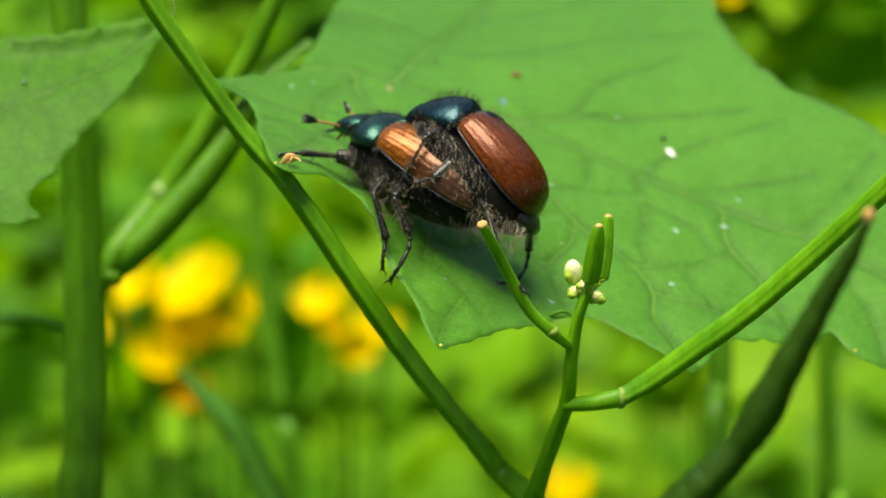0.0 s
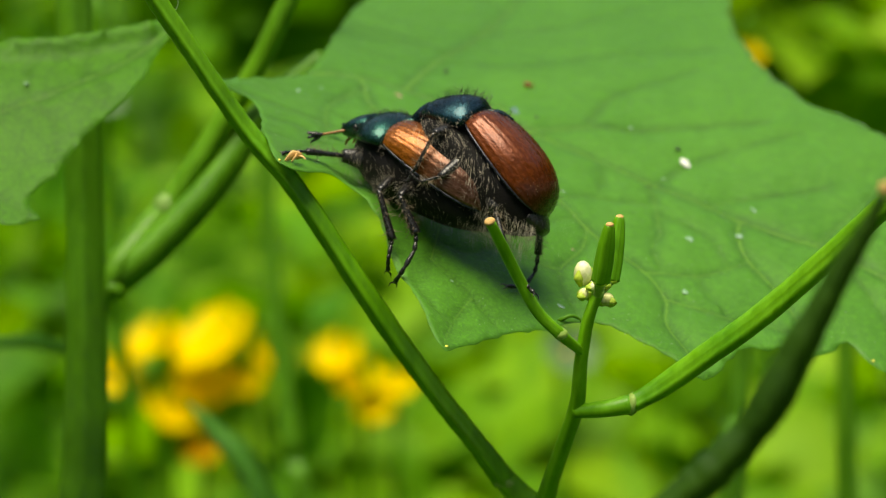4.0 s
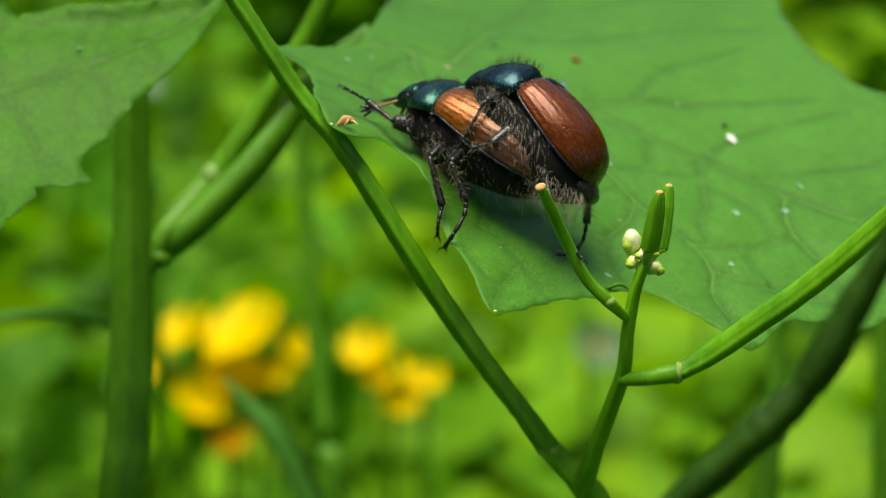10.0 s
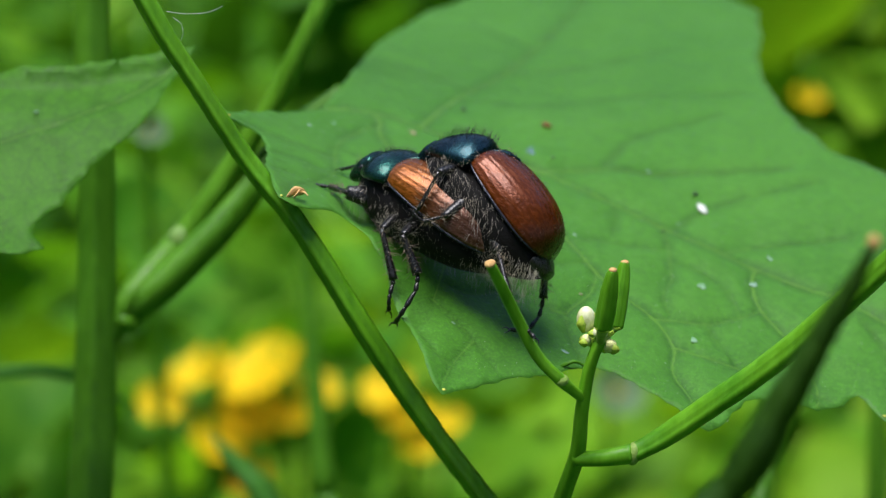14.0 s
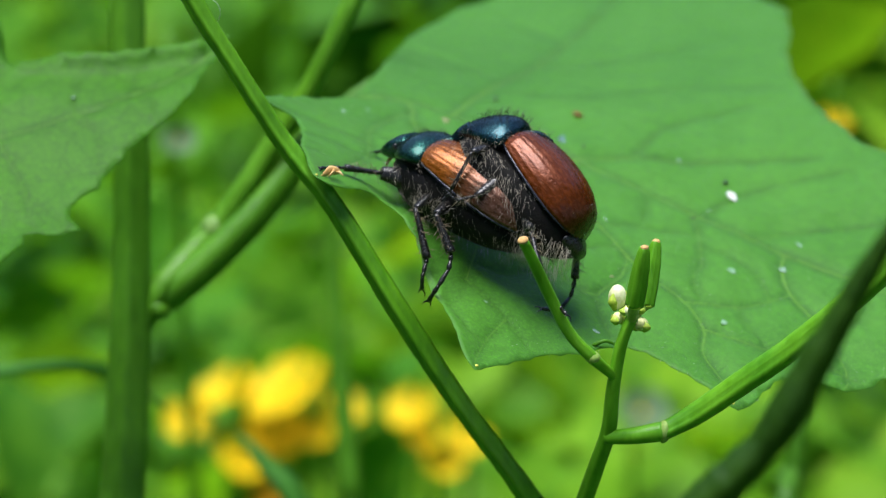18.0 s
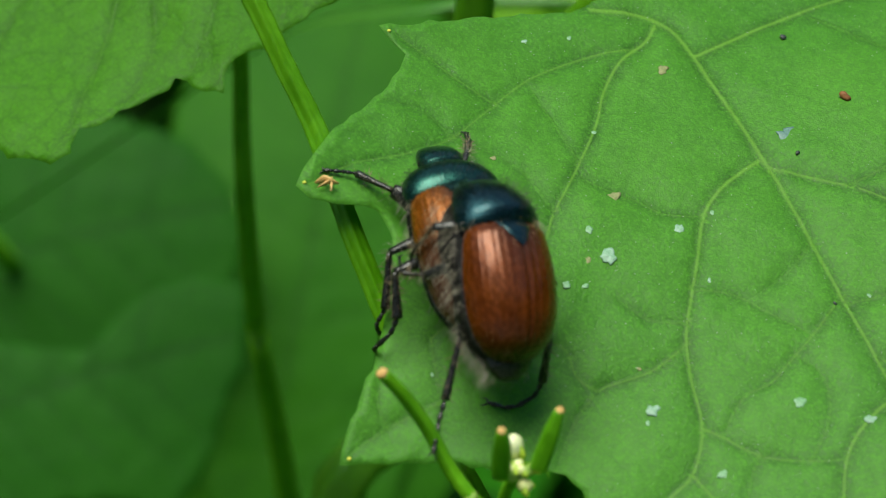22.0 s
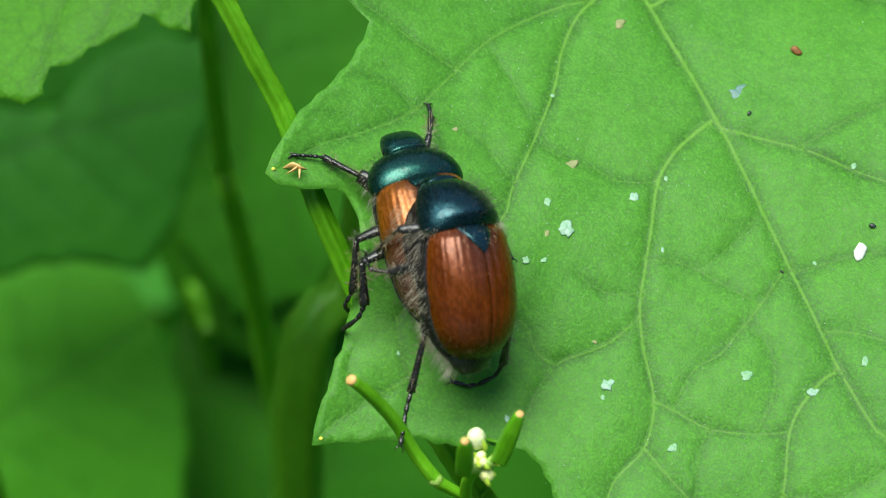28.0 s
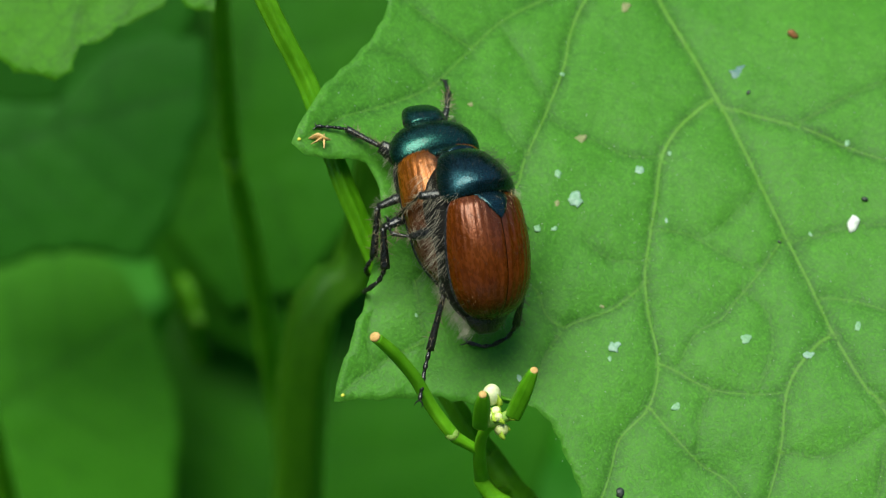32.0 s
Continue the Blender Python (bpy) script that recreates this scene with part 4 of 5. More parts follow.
part("pod", tube(rel([(13.15, -33.8, 12.75), (12.6, -33.7, 11.4), (11.9, -33.6, 10.0), (11.2, -33.6, 8.5), (10.45, -33.6, 7.0), (9.55, -33.7, 5.1), (8.75, -33.6, 3.8), (7.5, -33.6, 2.4), (6.3, -33.5, 1.2), (2.7, -33.2, -2.6)], NB),
             [0.16, 0.31, 0.40, 0.44, 0.58, 0.64, 0.58, 0.68, 0.60, 0.52], 14, 6, 4, 0.10, wobble=0.14), POD_SHADED, near, "green pod with its shade put into the colour")
part("tip", ball(tuple(Vector((13.2, -33.8, 12.95)) - Vector(NB)), (0.24, 0.22, 0.28), 10, 6), STEM_TIP, near, "tan blunt tip")
part("stalk", tube(rel([(2.7, -33.2, -2.6), (-5, -34.5, -10), (-11, -36, -40), (-14, -38, -200), (-14, -38, -500)], NB), [0.5, 0.5, 0.6, 1.0, 1.4], 10, 5), POD_SHADED, near)

# ------------------------------------------------------------------ the side leaf and the stems behind
S_AT, S_U, S_V, S_N = (-22.33, 10.05, 1.0), (1.0, 0.0028, -0.0064), (0.0, 0.9137, 0.4064), (0.007, -0.4064, 0.9137)


def side_height(u, v):
    h = -0.35 * math.exp(-((v + 3.5) / 4) ** 2) + 0.5 * math.exp(-((v - 5.6) / 4) ** 2) + 0.8 * math.exp(-((v + 11.5) / 3.5) ** 2) + 0.05 * math.sin(u * 0.6 + v * 0.2)
    rim = max(0.0, 1 - abs(v - (9.2 + 0.33 * max(0.0, u))) / 1.3) if -4.5 < u < 5.5 else 0.0
    return h + 0.9 * rim * rim + 1.6 * math.exp(-((u + 6.3) ** 2 / 1.2 + (v - 11.2) ** 2 / 3.0))


SIDE_EDGE = [(6.8, 12.5), (6.5, 11.2), (5.8, 9.2), (5.3, 6.9), (4.5, 5.1), (3.7, 3.8), (2.6, 2.3), (1.8, 0.9), (1.2, -0.2), (1.1, -0.9), (0.3, -1.4), (-0.15, -2.0), (-0.1, -3.0), (0.55, -3.85), (-0.4, -4.25), (-1.1, -4.35),
             (-1.7, -4.2), (-2.4, -4.3), (-2.15, -5.05), (-2.6, -5.8), (-3.1, -6.9), (-3.5, -7.3), (-3.4, -7.9), (-3.6, -8.6), (-4.4, -9.2), (-4.1, -9.8), (-3.55, -10.6), (-4.1, -11.6), (-4.9, -11.7), (-6.5, -12.4), (-8.0, -12.2), (-9.0, -13.0),
             (-10.5, -14.5), (-14, -15), (-18, -13), (-22, -9), (-25, -3), (-25, 4), (-22, 9), (-17, 11.5), (-12.5, 10.2), (-9.5, 10.2), (-7.3, 10.7), (-6.7, 11.6), (-6.2, 12.8), (-5.8, 11.4), (-5.2, 9.4), (-4.4, 8.9),
             (-3.2, 9.0), (-0.8, 9.5), (1.7, 10.4), (4.5, 11.5), (5.8, 12.2)]
SIDE_VEINS = [([(6.6, 12.2), (4.7, 8.9), (2.1, 6.4), (-0.9, 4.5), (-4.8, 2.8), (-10.2, 1.1), (-22, -2)], 0.24), ([(-4.8, 2.8), (-3.0, -0.5), (-1.8, -4.0)], 0.16), ([(-2.6, -1.6), (-1.2, -2.6), (0.2, -3.8)], 0.11), ([(-6.3, -1.5), (-4.6, -3.6), (-3.4, -7.0)], 0.14), ([(2.1, 6.4), (3.2, 5.4), (3.4, 4.0)], 0.1), ([(2.1, 6.4), (2.0, 8.2), (2.8, 10.4)], 0.11), ([(-10.2, 1.1), (-7.5, -4), (-4.4, -10.4)], 0.17),
              ([(-0.9, 4.5), (0.6, 3.0), (0.9, 0.3)], 0.13), ([(-4.8, 2.8), (-5.6, 6.0), (-5.4, 9.0)], 0.13), ([(-10.2, 1.1), (-11.0, 5), (-9.4, 9.6)], 0.15), ([(-14.0, 0), (-13.0, -6), (-10, -13)], 0.15),
              ([(-0.9, 4.5), (-1.2, 7.0), (-0.6, 9.1)], 0.11)]
side = thing("herb_leaf", (-46.0, 4.0, -20.0), "green toothed herb leaf with a curled edge beside the stems", "leaf")
leaf_part("blade", blade(toothed(SIDE_EDGE, 8, 0.14), SIDE_VEINS, side_height, 0.45, 17, groove=0.09, puff=0.03), S_AT, S_U, S_V, S_N, LEAF_SIDE, side, (-46.0, 4.0, -20.0), "green veined blade")
part("stalk", tube(rel([(-46.5, 8.0, 0.4), (-49, 6, -4), (-48, 4, -60), (-46, 4, -250), (-46, 4, -500)], (-46.0, 4.0, -20.0)), [0.5, 0.7, 1.0, 1.4, 1.8], 10, 6, 3, 0.08), STEM, side)
for i, (u, v) in enumerate([(-1.1, 5.8), (-6.5, 5.5), (-8.2, 2.0)]):
    at = Vector(S_AT) + Vector(S_U) * u + Vector(S_V) * v + Vector(S_N) * (side_height(u, v) + 0.15)
    sp = thing("white_speck", at, "tiny whitish speck on the leaf", "speck", "specks on the leaf")
    part("body", ball((0, 0, 0), (0.15, 0.11, 0.07), 8, 5), PALE_SPOT, sp)

back = thing("forked_plant", (-25.0, 8.0, -500.0), "thick upright green herb stem with a forking branch", "plant stem")
BB = (-25.0, 8.0, -500.0)
part("main_stem", tube(rel([(-22.2, 36.5, 40), (-22.4, 32.0, 18), (-22.5, 29.5, 7.4), (-22.4, 28.0, 2.0), (-22.2, 27.0, -2), (-22.2, 26.0, -7.5), (-22.25, 24.8, -12), (-22.35, 23.5, -16.5), (-22.5, 21.8, -21), (-23.2, 19, -32), (-25, 11, -90), (-25, 8, -500)], BB),
                       [0.8, 0.95, 1.0, 1.02, 1.04, 1.08, 1.16, 1.22, 1.28, 1.4, 1.8, 2.6], 32, 6, 5, 0.06), STEM_DARK, back, "upright ridged stem")
part("branch", tube(rel([(-22.4, 25.5, -12.2), (-21.0, 25.6, -11.3), (-19.3, 25.8, -10.1), (-17.7, 26.4, -8.8), (-15.5, 27.4, -6.7), (-13.9, 28.4, -4.9), (-12.6, 29.4, -3.1), (-11.0, 30.4, -1.3), (-8.0, 31.4, 1.0)], BB),
                    [0.85, 0.9, 0.92, 0.92, 0.9, 0.86, 0.8, 0.7, 0.5], 16, 6, 2, 0.08), STEM_DARK, back, "leaning side branch")
part("branch", tube(rel([(-21.6, 25.0, -12.4), (-20.5, 25.5, -10.2), (-19.0, 27.0, -8.6), (-17.5, 28.0, -7.15), (-15.8, 28.5, -4.9), (-13.9, 29.0, -2.1), (-11.7, 29.0, 1.4), (-9.9, 29.0, 5.1), (-7.8, 30.0, 9.5), (-5.0, 31, 16), (-3, 32, 27)], BB),
                    [0.7, 0.74, 0.74, 0.74, 0.70, 0.68, 0.64, 0.62, 0.6, 0.55, 0.4], 14, 6, 3, 0.07), STEM_MID, back, "slender light green branch")
part("node", tube(rel([(-17.85, 27.75, -7.5), (-17.5, 28.0, -7.15), (-17.15, 28.2, -6.75)], BB), [0.74, 0.84, 0.73], 14, 4), NODE_DIM, back, "pale scarred ring round the branch")
part("node", ball(tuple(Vector((-20.6, 25.1, -11.3)) - Vector(BB)), (0.8, 0.85, 0.6), 14, 8, Euler((0, 0.7, 0)).to_matrix()), STEM_MID, back, "swollen fork joint")
part("scar", ball(tuple(Vector((-21.9, 23.25, -16.6)) - Vector(BB)), (0.22, 0.14, 0.3), 9, 6), NODE_DIM, back, "small pale scar")


def reed(pts, radii, base, mat, name="thin_stem", label="thin dark green stem rising from the ground", category="plant stem", **kw):
    ob = thing(name, base, label, category, "thin stems behind")
    k = len(pts) // 2
    part("upper_stem", tube(rel(pts[:k + 1], base), radii[:k + 1], 9, 6, **kw), mat, ob)
    part("lower_stem", tube(rel(pts[k:], base), radii[k:], 9, 6, **kw), mat, ob)
    part("joint", ball(tuple(Vector(pts[k]) - Vector(base)), (radii[k] * 1.12, radii[k] * 1.12, radii[k] * 0.9), 10, 7), mat, ob)
    return ob


reed([(-17.6, 129, -30), (-17.4, 126.2, -41.2), (-16.7, 123.5, -49.2), (-15.2, 118.6, -64.1), (-14.3, 116.5, -72), (-12, 110, -140), (-10, 105, -500)], [0.8, 0.9, 1.0, 1.1, 1.2, 1.6, 2.2], (-10, 105, -500), STEM_DARK)
reed([(-35.0, 20.6, -6), (-35.2, 20.4, -13.0), (-35.3, 20.0, -18), (-35.2, 19.6, -24), (-35.6, 19.8, -33), (-36, 22, -60), (-36, 26, -160), (-36, 30, -500)], [0.45, 0.5, 0.55, 0.6, 0.65, 0.9, 1.2, 1.8], (-36, 30, -500), STEM)
reed([(22.8, 67, -26), (22.5, 66.0, -32.2), (22.2, 64.5, -36.3), (21.9, 63.4, -41), (21, 60, -80), (20, 58, -500)], [0.6, 0.75, 0.85, 0.9, 1.2, 2.0], (20, 58, -500), STEM_DARK)
reed([(31, 72, -20), (31.3, 70.0, -32.2), (31.6, 66.5, -50.3), (32, 60, -90), (32, 58, -500)], [0.6, 0.75, 0.85, 1.2, 2.0], (32, 58, -500), STEM_DARK)

def bush_spot(cx, cy, cz, rx, ry, rz):
    def spot(rnd):
        return cx + rnd.gauss(0, rx), cy + rnd.gauss(0, ry), 500 + cz + rnd.gauss(0, rz)
    return spot


scatter_leaves("bush", 170, bush_spot(79, 432, -90, 17, 22, 13), 34, BRIGHT_HERB, 14, "green leafy sprigs behind the broad leaf", "bush", 0.8)
scatter_leaves("bush", 620, bush_spot(16, 590, -272, 48, 75, 14), 40, BRIGHT_HERB, 17, "bright yellow-green herb clump", "bush", 0.4)
scatter_leaves("bush", 130, bush_spot(-75, 450, -175, 34, 40, 24), 28, UNDER, 18, "mid green herb clump behind the stems", "bush", 0.5)
scatter_leaves("bush", 60, bush_spot(-35, 640, -125, 16, 32, 14), 36, WOODS, 15, "dark green bush among the bright herbs", "bush", 0.8)


def shade_leaf(base, at, outline, spine, seed, label, mat, cup=0.02):
    """A broad leaf below the beetles' leaf, facing up and forward."""
    ob = thing("broad_leaf", base, label, "leaf", "broad leaves below")
    far, hub = 1.22, Vector((45.8, -50.7, 91.9))     # spread outwards from the clearing's open side
    at, outline, spine = hub + (Vector(at) - hub) * far, [(a * far, b * far) for a, b in outline], [(a * far, b * far) for a, b in spine]
    eu, ev, en = Vector((0.7723, 0.635, -0.0194)), Vector((-0.4847, 0.6087, 0.6282)), Vector((0.4107, -0.4757, 0.7778))
    (u0, v0), (u1, v1) = spine
    veins = [([(u0, v0), ((u0 + u1) / 2, (v0 + v1) / 2 + 0.6), (u1, v1)], 0.2)]
    for k in range(1, 6):
        a, b = u0 + (u1 - u0) * k / 7, v0 + (v1 - v0) * k / 7
        for side in (1, -1):
            du, dv = (u1 - u0) * 0.14 - side * (v1 - v0) * 0.28, (v1 - v0) * 0.14 + side * (u1 - u0) * 0.28
            veins.append(([(a, b), (a + du * 0.5, b + dv * 0.5), (a + du, b + dv)], 0.09))
    leaf_part("blade", blade(toothed(outline, seed, 0.35, 0.9), veins, lambda u, v: cup * ((u - (u0 + u1) / 2) ** 2 + (v - (v0 + v1) / 2) ** 2) * -0.3 + 0.5 * math.sin(u * 0.13 + seed) * math.cos(v * 0.11), 0.9, seed, 0.2, 0.05, 0.03), at, eu, ev, en, mat, ob, base)
    foot = Vector(at) + eu * u0 + ev * v0
    part("stalk", tube(rel([foot, foot + Vector((-4, 3, -12)), Vector(base).lerp(foot, 0.5) + Vector((0, 0, 30)), Vector(base)], base), [0.5, 0.8, 1.0, 1.4], 8, 6), STEM, ob)


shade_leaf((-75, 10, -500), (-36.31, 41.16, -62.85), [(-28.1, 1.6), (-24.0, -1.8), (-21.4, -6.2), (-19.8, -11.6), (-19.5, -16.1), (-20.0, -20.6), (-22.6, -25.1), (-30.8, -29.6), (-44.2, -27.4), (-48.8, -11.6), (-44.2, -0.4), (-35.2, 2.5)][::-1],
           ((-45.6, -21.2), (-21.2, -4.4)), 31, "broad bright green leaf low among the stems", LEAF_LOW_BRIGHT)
# the leaf above shades this one; that shade is in its darker green
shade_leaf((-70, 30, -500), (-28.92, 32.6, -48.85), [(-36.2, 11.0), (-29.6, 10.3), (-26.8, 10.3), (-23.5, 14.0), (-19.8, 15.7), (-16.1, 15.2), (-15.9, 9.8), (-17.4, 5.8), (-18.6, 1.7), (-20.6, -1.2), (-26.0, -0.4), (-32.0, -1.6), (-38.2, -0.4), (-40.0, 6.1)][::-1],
           ((-39.4, 3.6), (-17.0, 11.5)), 32, "broad leaf with another leaf's shade put into its dark green", LEAF_LOW_SHADED)
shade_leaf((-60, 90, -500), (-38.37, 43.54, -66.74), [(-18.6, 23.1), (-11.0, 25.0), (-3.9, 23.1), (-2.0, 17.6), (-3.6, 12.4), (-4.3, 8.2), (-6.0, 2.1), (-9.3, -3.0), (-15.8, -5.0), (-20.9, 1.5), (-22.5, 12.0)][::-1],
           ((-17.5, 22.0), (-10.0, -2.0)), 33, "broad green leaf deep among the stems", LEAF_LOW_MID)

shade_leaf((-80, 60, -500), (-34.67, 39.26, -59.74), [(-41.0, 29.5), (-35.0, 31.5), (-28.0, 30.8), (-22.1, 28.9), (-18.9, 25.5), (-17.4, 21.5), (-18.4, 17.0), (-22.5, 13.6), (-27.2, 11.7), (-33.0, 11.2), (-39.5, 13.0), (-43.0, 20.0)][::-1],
           ((-41.5, 17.5), (-18.5, 24.0)), 34, "broad leaf with the stems' shade put into its dark green", LEAF_LOW_SHADED)

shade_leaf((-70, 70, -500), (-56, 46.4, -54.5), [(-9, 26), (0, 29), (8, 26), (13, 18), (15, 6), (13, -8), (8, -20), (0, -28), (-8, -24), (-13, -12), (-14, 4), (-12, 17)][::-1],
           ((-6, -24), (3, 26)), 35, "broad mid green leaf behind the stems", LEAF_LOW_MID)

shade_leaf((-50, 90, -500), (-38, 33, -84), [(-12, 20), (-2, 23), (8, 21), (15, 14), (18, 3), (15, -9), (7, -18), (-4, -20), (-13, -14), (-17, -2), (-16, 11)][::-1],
           ((-8, -16), (4, 20)), 36, "broad mid green leaf with shade put into its colour", LEAF_LOW_MID)

# two grass blades
def grass_blade(base, line, width, swell, label, foot):
    ob = thing("grass_blade", base, label, "grass", "grass blades")
    path = curve_points(rel(line, base), 8)
    verts, faces = [], []
    for i, q in enumerate(path):
        f = i / (len(path) - 1)
        w = width * math.sin(math.pi * (swell + (0.98 - swell) * f))
        wide = Vector((0.2, 0.92, 0.15)).lerp(Vector((0.75, 0.5, 0.42)), min(1.0, max(0.0, (f - 0.3) * 2.0))).normalized() * w * 0.5
        verts += [q + wide, q + Vector((0, 0.1, -0.2)), q - wide, q + Vector((0, 0.2, -0.35))]
        if i:
            k = 4 * (i - 1)
            faces += [(k + a, k + (a + 1) % 4, k + 4 + (a + 1) % 4, k + 4 + a) for a in range(4)]
    part("blade", (verts, faces), GRASS, ob)
    part("sheath", tube(rel(foot, base), [0.9, 1.1, 1.6], 8, 6), STEM, ob)


grass_blade((-90, 140, -500), [(-95, 42, -70), (-70, 41, -46), (-54, 42, -31), (-43.1, 43.5, -25.0), (-37, 48, -24.3), (-31, 53, -25.2), (-27.5, 56, -27.5), (-25.0, 58.5, -30.5)], 2.1, 0.12,
            "long pale green arching grass blade", [(-95, 42, -70), (-104, 70, -140), (-90, 140, -500)])
grass_blade((5, 60, -500), [(-2, 60, -90), (-7, 64, -68), (-12, 68, -53), (-16.2, 70, -43.2), (-19, 71, -40), (-21.4, 72, -37.6)], 3.4, 0.35,
            "pointed green grass blade below the yellow flowers", [(-2, 60, -90), (2, 60, -180), (5, 60, -500)])

# ------------------------------------------------------------------ yellow flowers


def yellow_flower(at, root, size, turn, mat, seed, label, name="yellow_flower", group="yellow flowers"):
    ob = thing(name, at, label, "flower", group)
    rnd = random.Random(seed)
    m = Euler(turn).to_matrix()
    n = 5
    for k in range(n):
        a = 2 * math.pi * k / n + rnd.uniform(-0.15, 0.15)
        v, f = [], []
        rows = 6
        for i in range(rows + 1):
            s = i / rows
            w = size * 0.44 * math.sin(math.pi * min(1, 0.1 + 0.72 * s)) ** 0.8
            z = size * (0.10 + 0.15 * s * s) * rnd.uniform(0.95, 1.05)
            for j in (-1, -0.5, 0, 0.5, 1):
                p = Vector((size * (0.08 + 0.50 * s), j * w, z + abs(j) * size * 0.07))
                v.append(m @ (Euler((0, 0, a)).to_matrix() @ p))
        for i in range(rows):
            for j in range(4):
                f.append((i * 5 + j, (i + 1) * 5 + j, (i + 1) * 5 + j + 1, i * 5 + j + 1))
        part("petal", (v, f), mat, ob)
    part("centre", ball(m @ Vector((0, 0, size * 0.14)), (size * 0.09,) * 3, 9, 6), PETAL, ob)
    d = Vector(root) - Vector(at)
    part("stalk", tube([(0, 0, 0), m @ Vector((0, 0, -size * 0.5)), d * 0.35 + Vector((0, 0, -6)), d], [0.5, 0.6, 0.8, 1.2], 7, 6), STEM, ob)
    return ob


rf = random.Random(4)
for at, size, mat in (((-37.0, 300, -121.5), 13.5, PETAL), ((-32.5, 298, -127.5), 6, PETAL), ((-48.5, 302, -122), 9.5, PETAL), ((-55.5, 300, -126.5), 7.5, PETAL), ((-46.5, 297, -132.5), 9, PETAL), ((-40, 296, -139.5), 7, PETAL_DARK),
                      ((-40.5, 301, -129), 9.5, PETAL), ((-28.8, 302, -124.5), 7, PETAL), ((-15.8, 300, -124), 8, PETAL), ((-12.3, 298, -128), 7.5, PETAL), ((-10.5, 296, -132.5), 6.5, PETAL), ((-5.8, 300, -130), 6.5, PETAL),
                      ((65, 372, -89), 5.5, PETAL), ((51, 355, -132), 10, PETAL), ((27, 288, -157), 9, PETAL), ((-124, 241, -129), 9, PETAL), ((-100, 110, -133), 6, PETAL_DARK)):
    yellow_flower(at, (at[0] + rf.uniform(-25, 25), at[1] + rf.uniform(0, 40), -500), size * 0.94, (rf.uniform(0.3, 0.75), rf.uniform(-0.35, 0.35), rf.uniform(-0.6, 0.6)), mat, int(at[0] * 7 + 900),
                  "bright yellow five-petalled flower on a thin stalk" if mat is PETAL else "wilting orange-yellow flower on a thin stalk")
for at, size in (((-35, 142, -32.4), 3.2), ((23, 278, -115), 7.5)):
    yellow_flower(at, (at[0] + 8, at[1] + 20, -500), size, (0.8, 0.1, 0.3), PETAL_PALE, int(at[1]), "small whitish flower on a thin stalk", "pale_flower", "pale flowers")

# ------------------------------------------------------------------ the beetles


def frame_of(fwd, left, up):
    return Matrix((fwd, left, up)).transposed()


def elytron(side, k, wide=1.0, lift=0.0, groove=0.03, start=0.45, hump=0.0):
    """A wing case: from the suture at the top round the flank, front to rear, with rows of fine grooves."""
    verts, faces = [], []
    nx, nf = 46, 44
    for i in range(nx + 1):
        s = i / nx
        x = start - (5.9 + start) * s
        rear = max(0.0, (s - 0.58) / 0.42)
        front = max(0.0, (0.10 - s) / 0.10)
        hw = 2.0 + 0.32 * math.sin(math.pi * min(1, s * 1.15)) - 0.22 * front ** 2
        hw *= math.sqrt(max(0.0, 1 - rear ** 3.6)) * wide
        top = 2.05 + hump * (1 - s) + 0.42 * math.sin(math.pi * min(1.0, s * 1.05 + 0.12)) - 0.28 * front ** 2
        edge = 0.45 + lift - 0.5 * s - 0.75 * lift * s
        top = edge + (top - edge) * math.sqrt(max(0.0, 1 - rear ** 3.2)) + 0.02
        for j in range(nf + 1):
            a = 1.92 * j / nf
            y = hw * math.copysign(abs(math.sin(a)) ** 0.86, math.sin(a)) + 0.025
            z = edge + (top - edge) * (math.cos(a) if a < math.pi / 2 else math.cos(a) * 0.35)
            g = math.cos(9 * 2 * math.pi * min(a, 1.6) / 1.6) if 0 < s < 0.97 else 0
            d = -groove * max(0, g) ** 3
            if j < 3:
                d += 0.02
            verts.append((k * x, k * side * (y + d * math.sin(a)), k * (z + d * math.cos(a))))
    w = nf + 1
    for i in range(nx):
        for j in range(nf):
            f = (i * w + j, (i + 1) * w + j, (i + 1) * w + j + 1, i * w + j + 1)
            faces.append(f if side > 0 else f[::-1])
    return verts, faces


lower_leg = {}


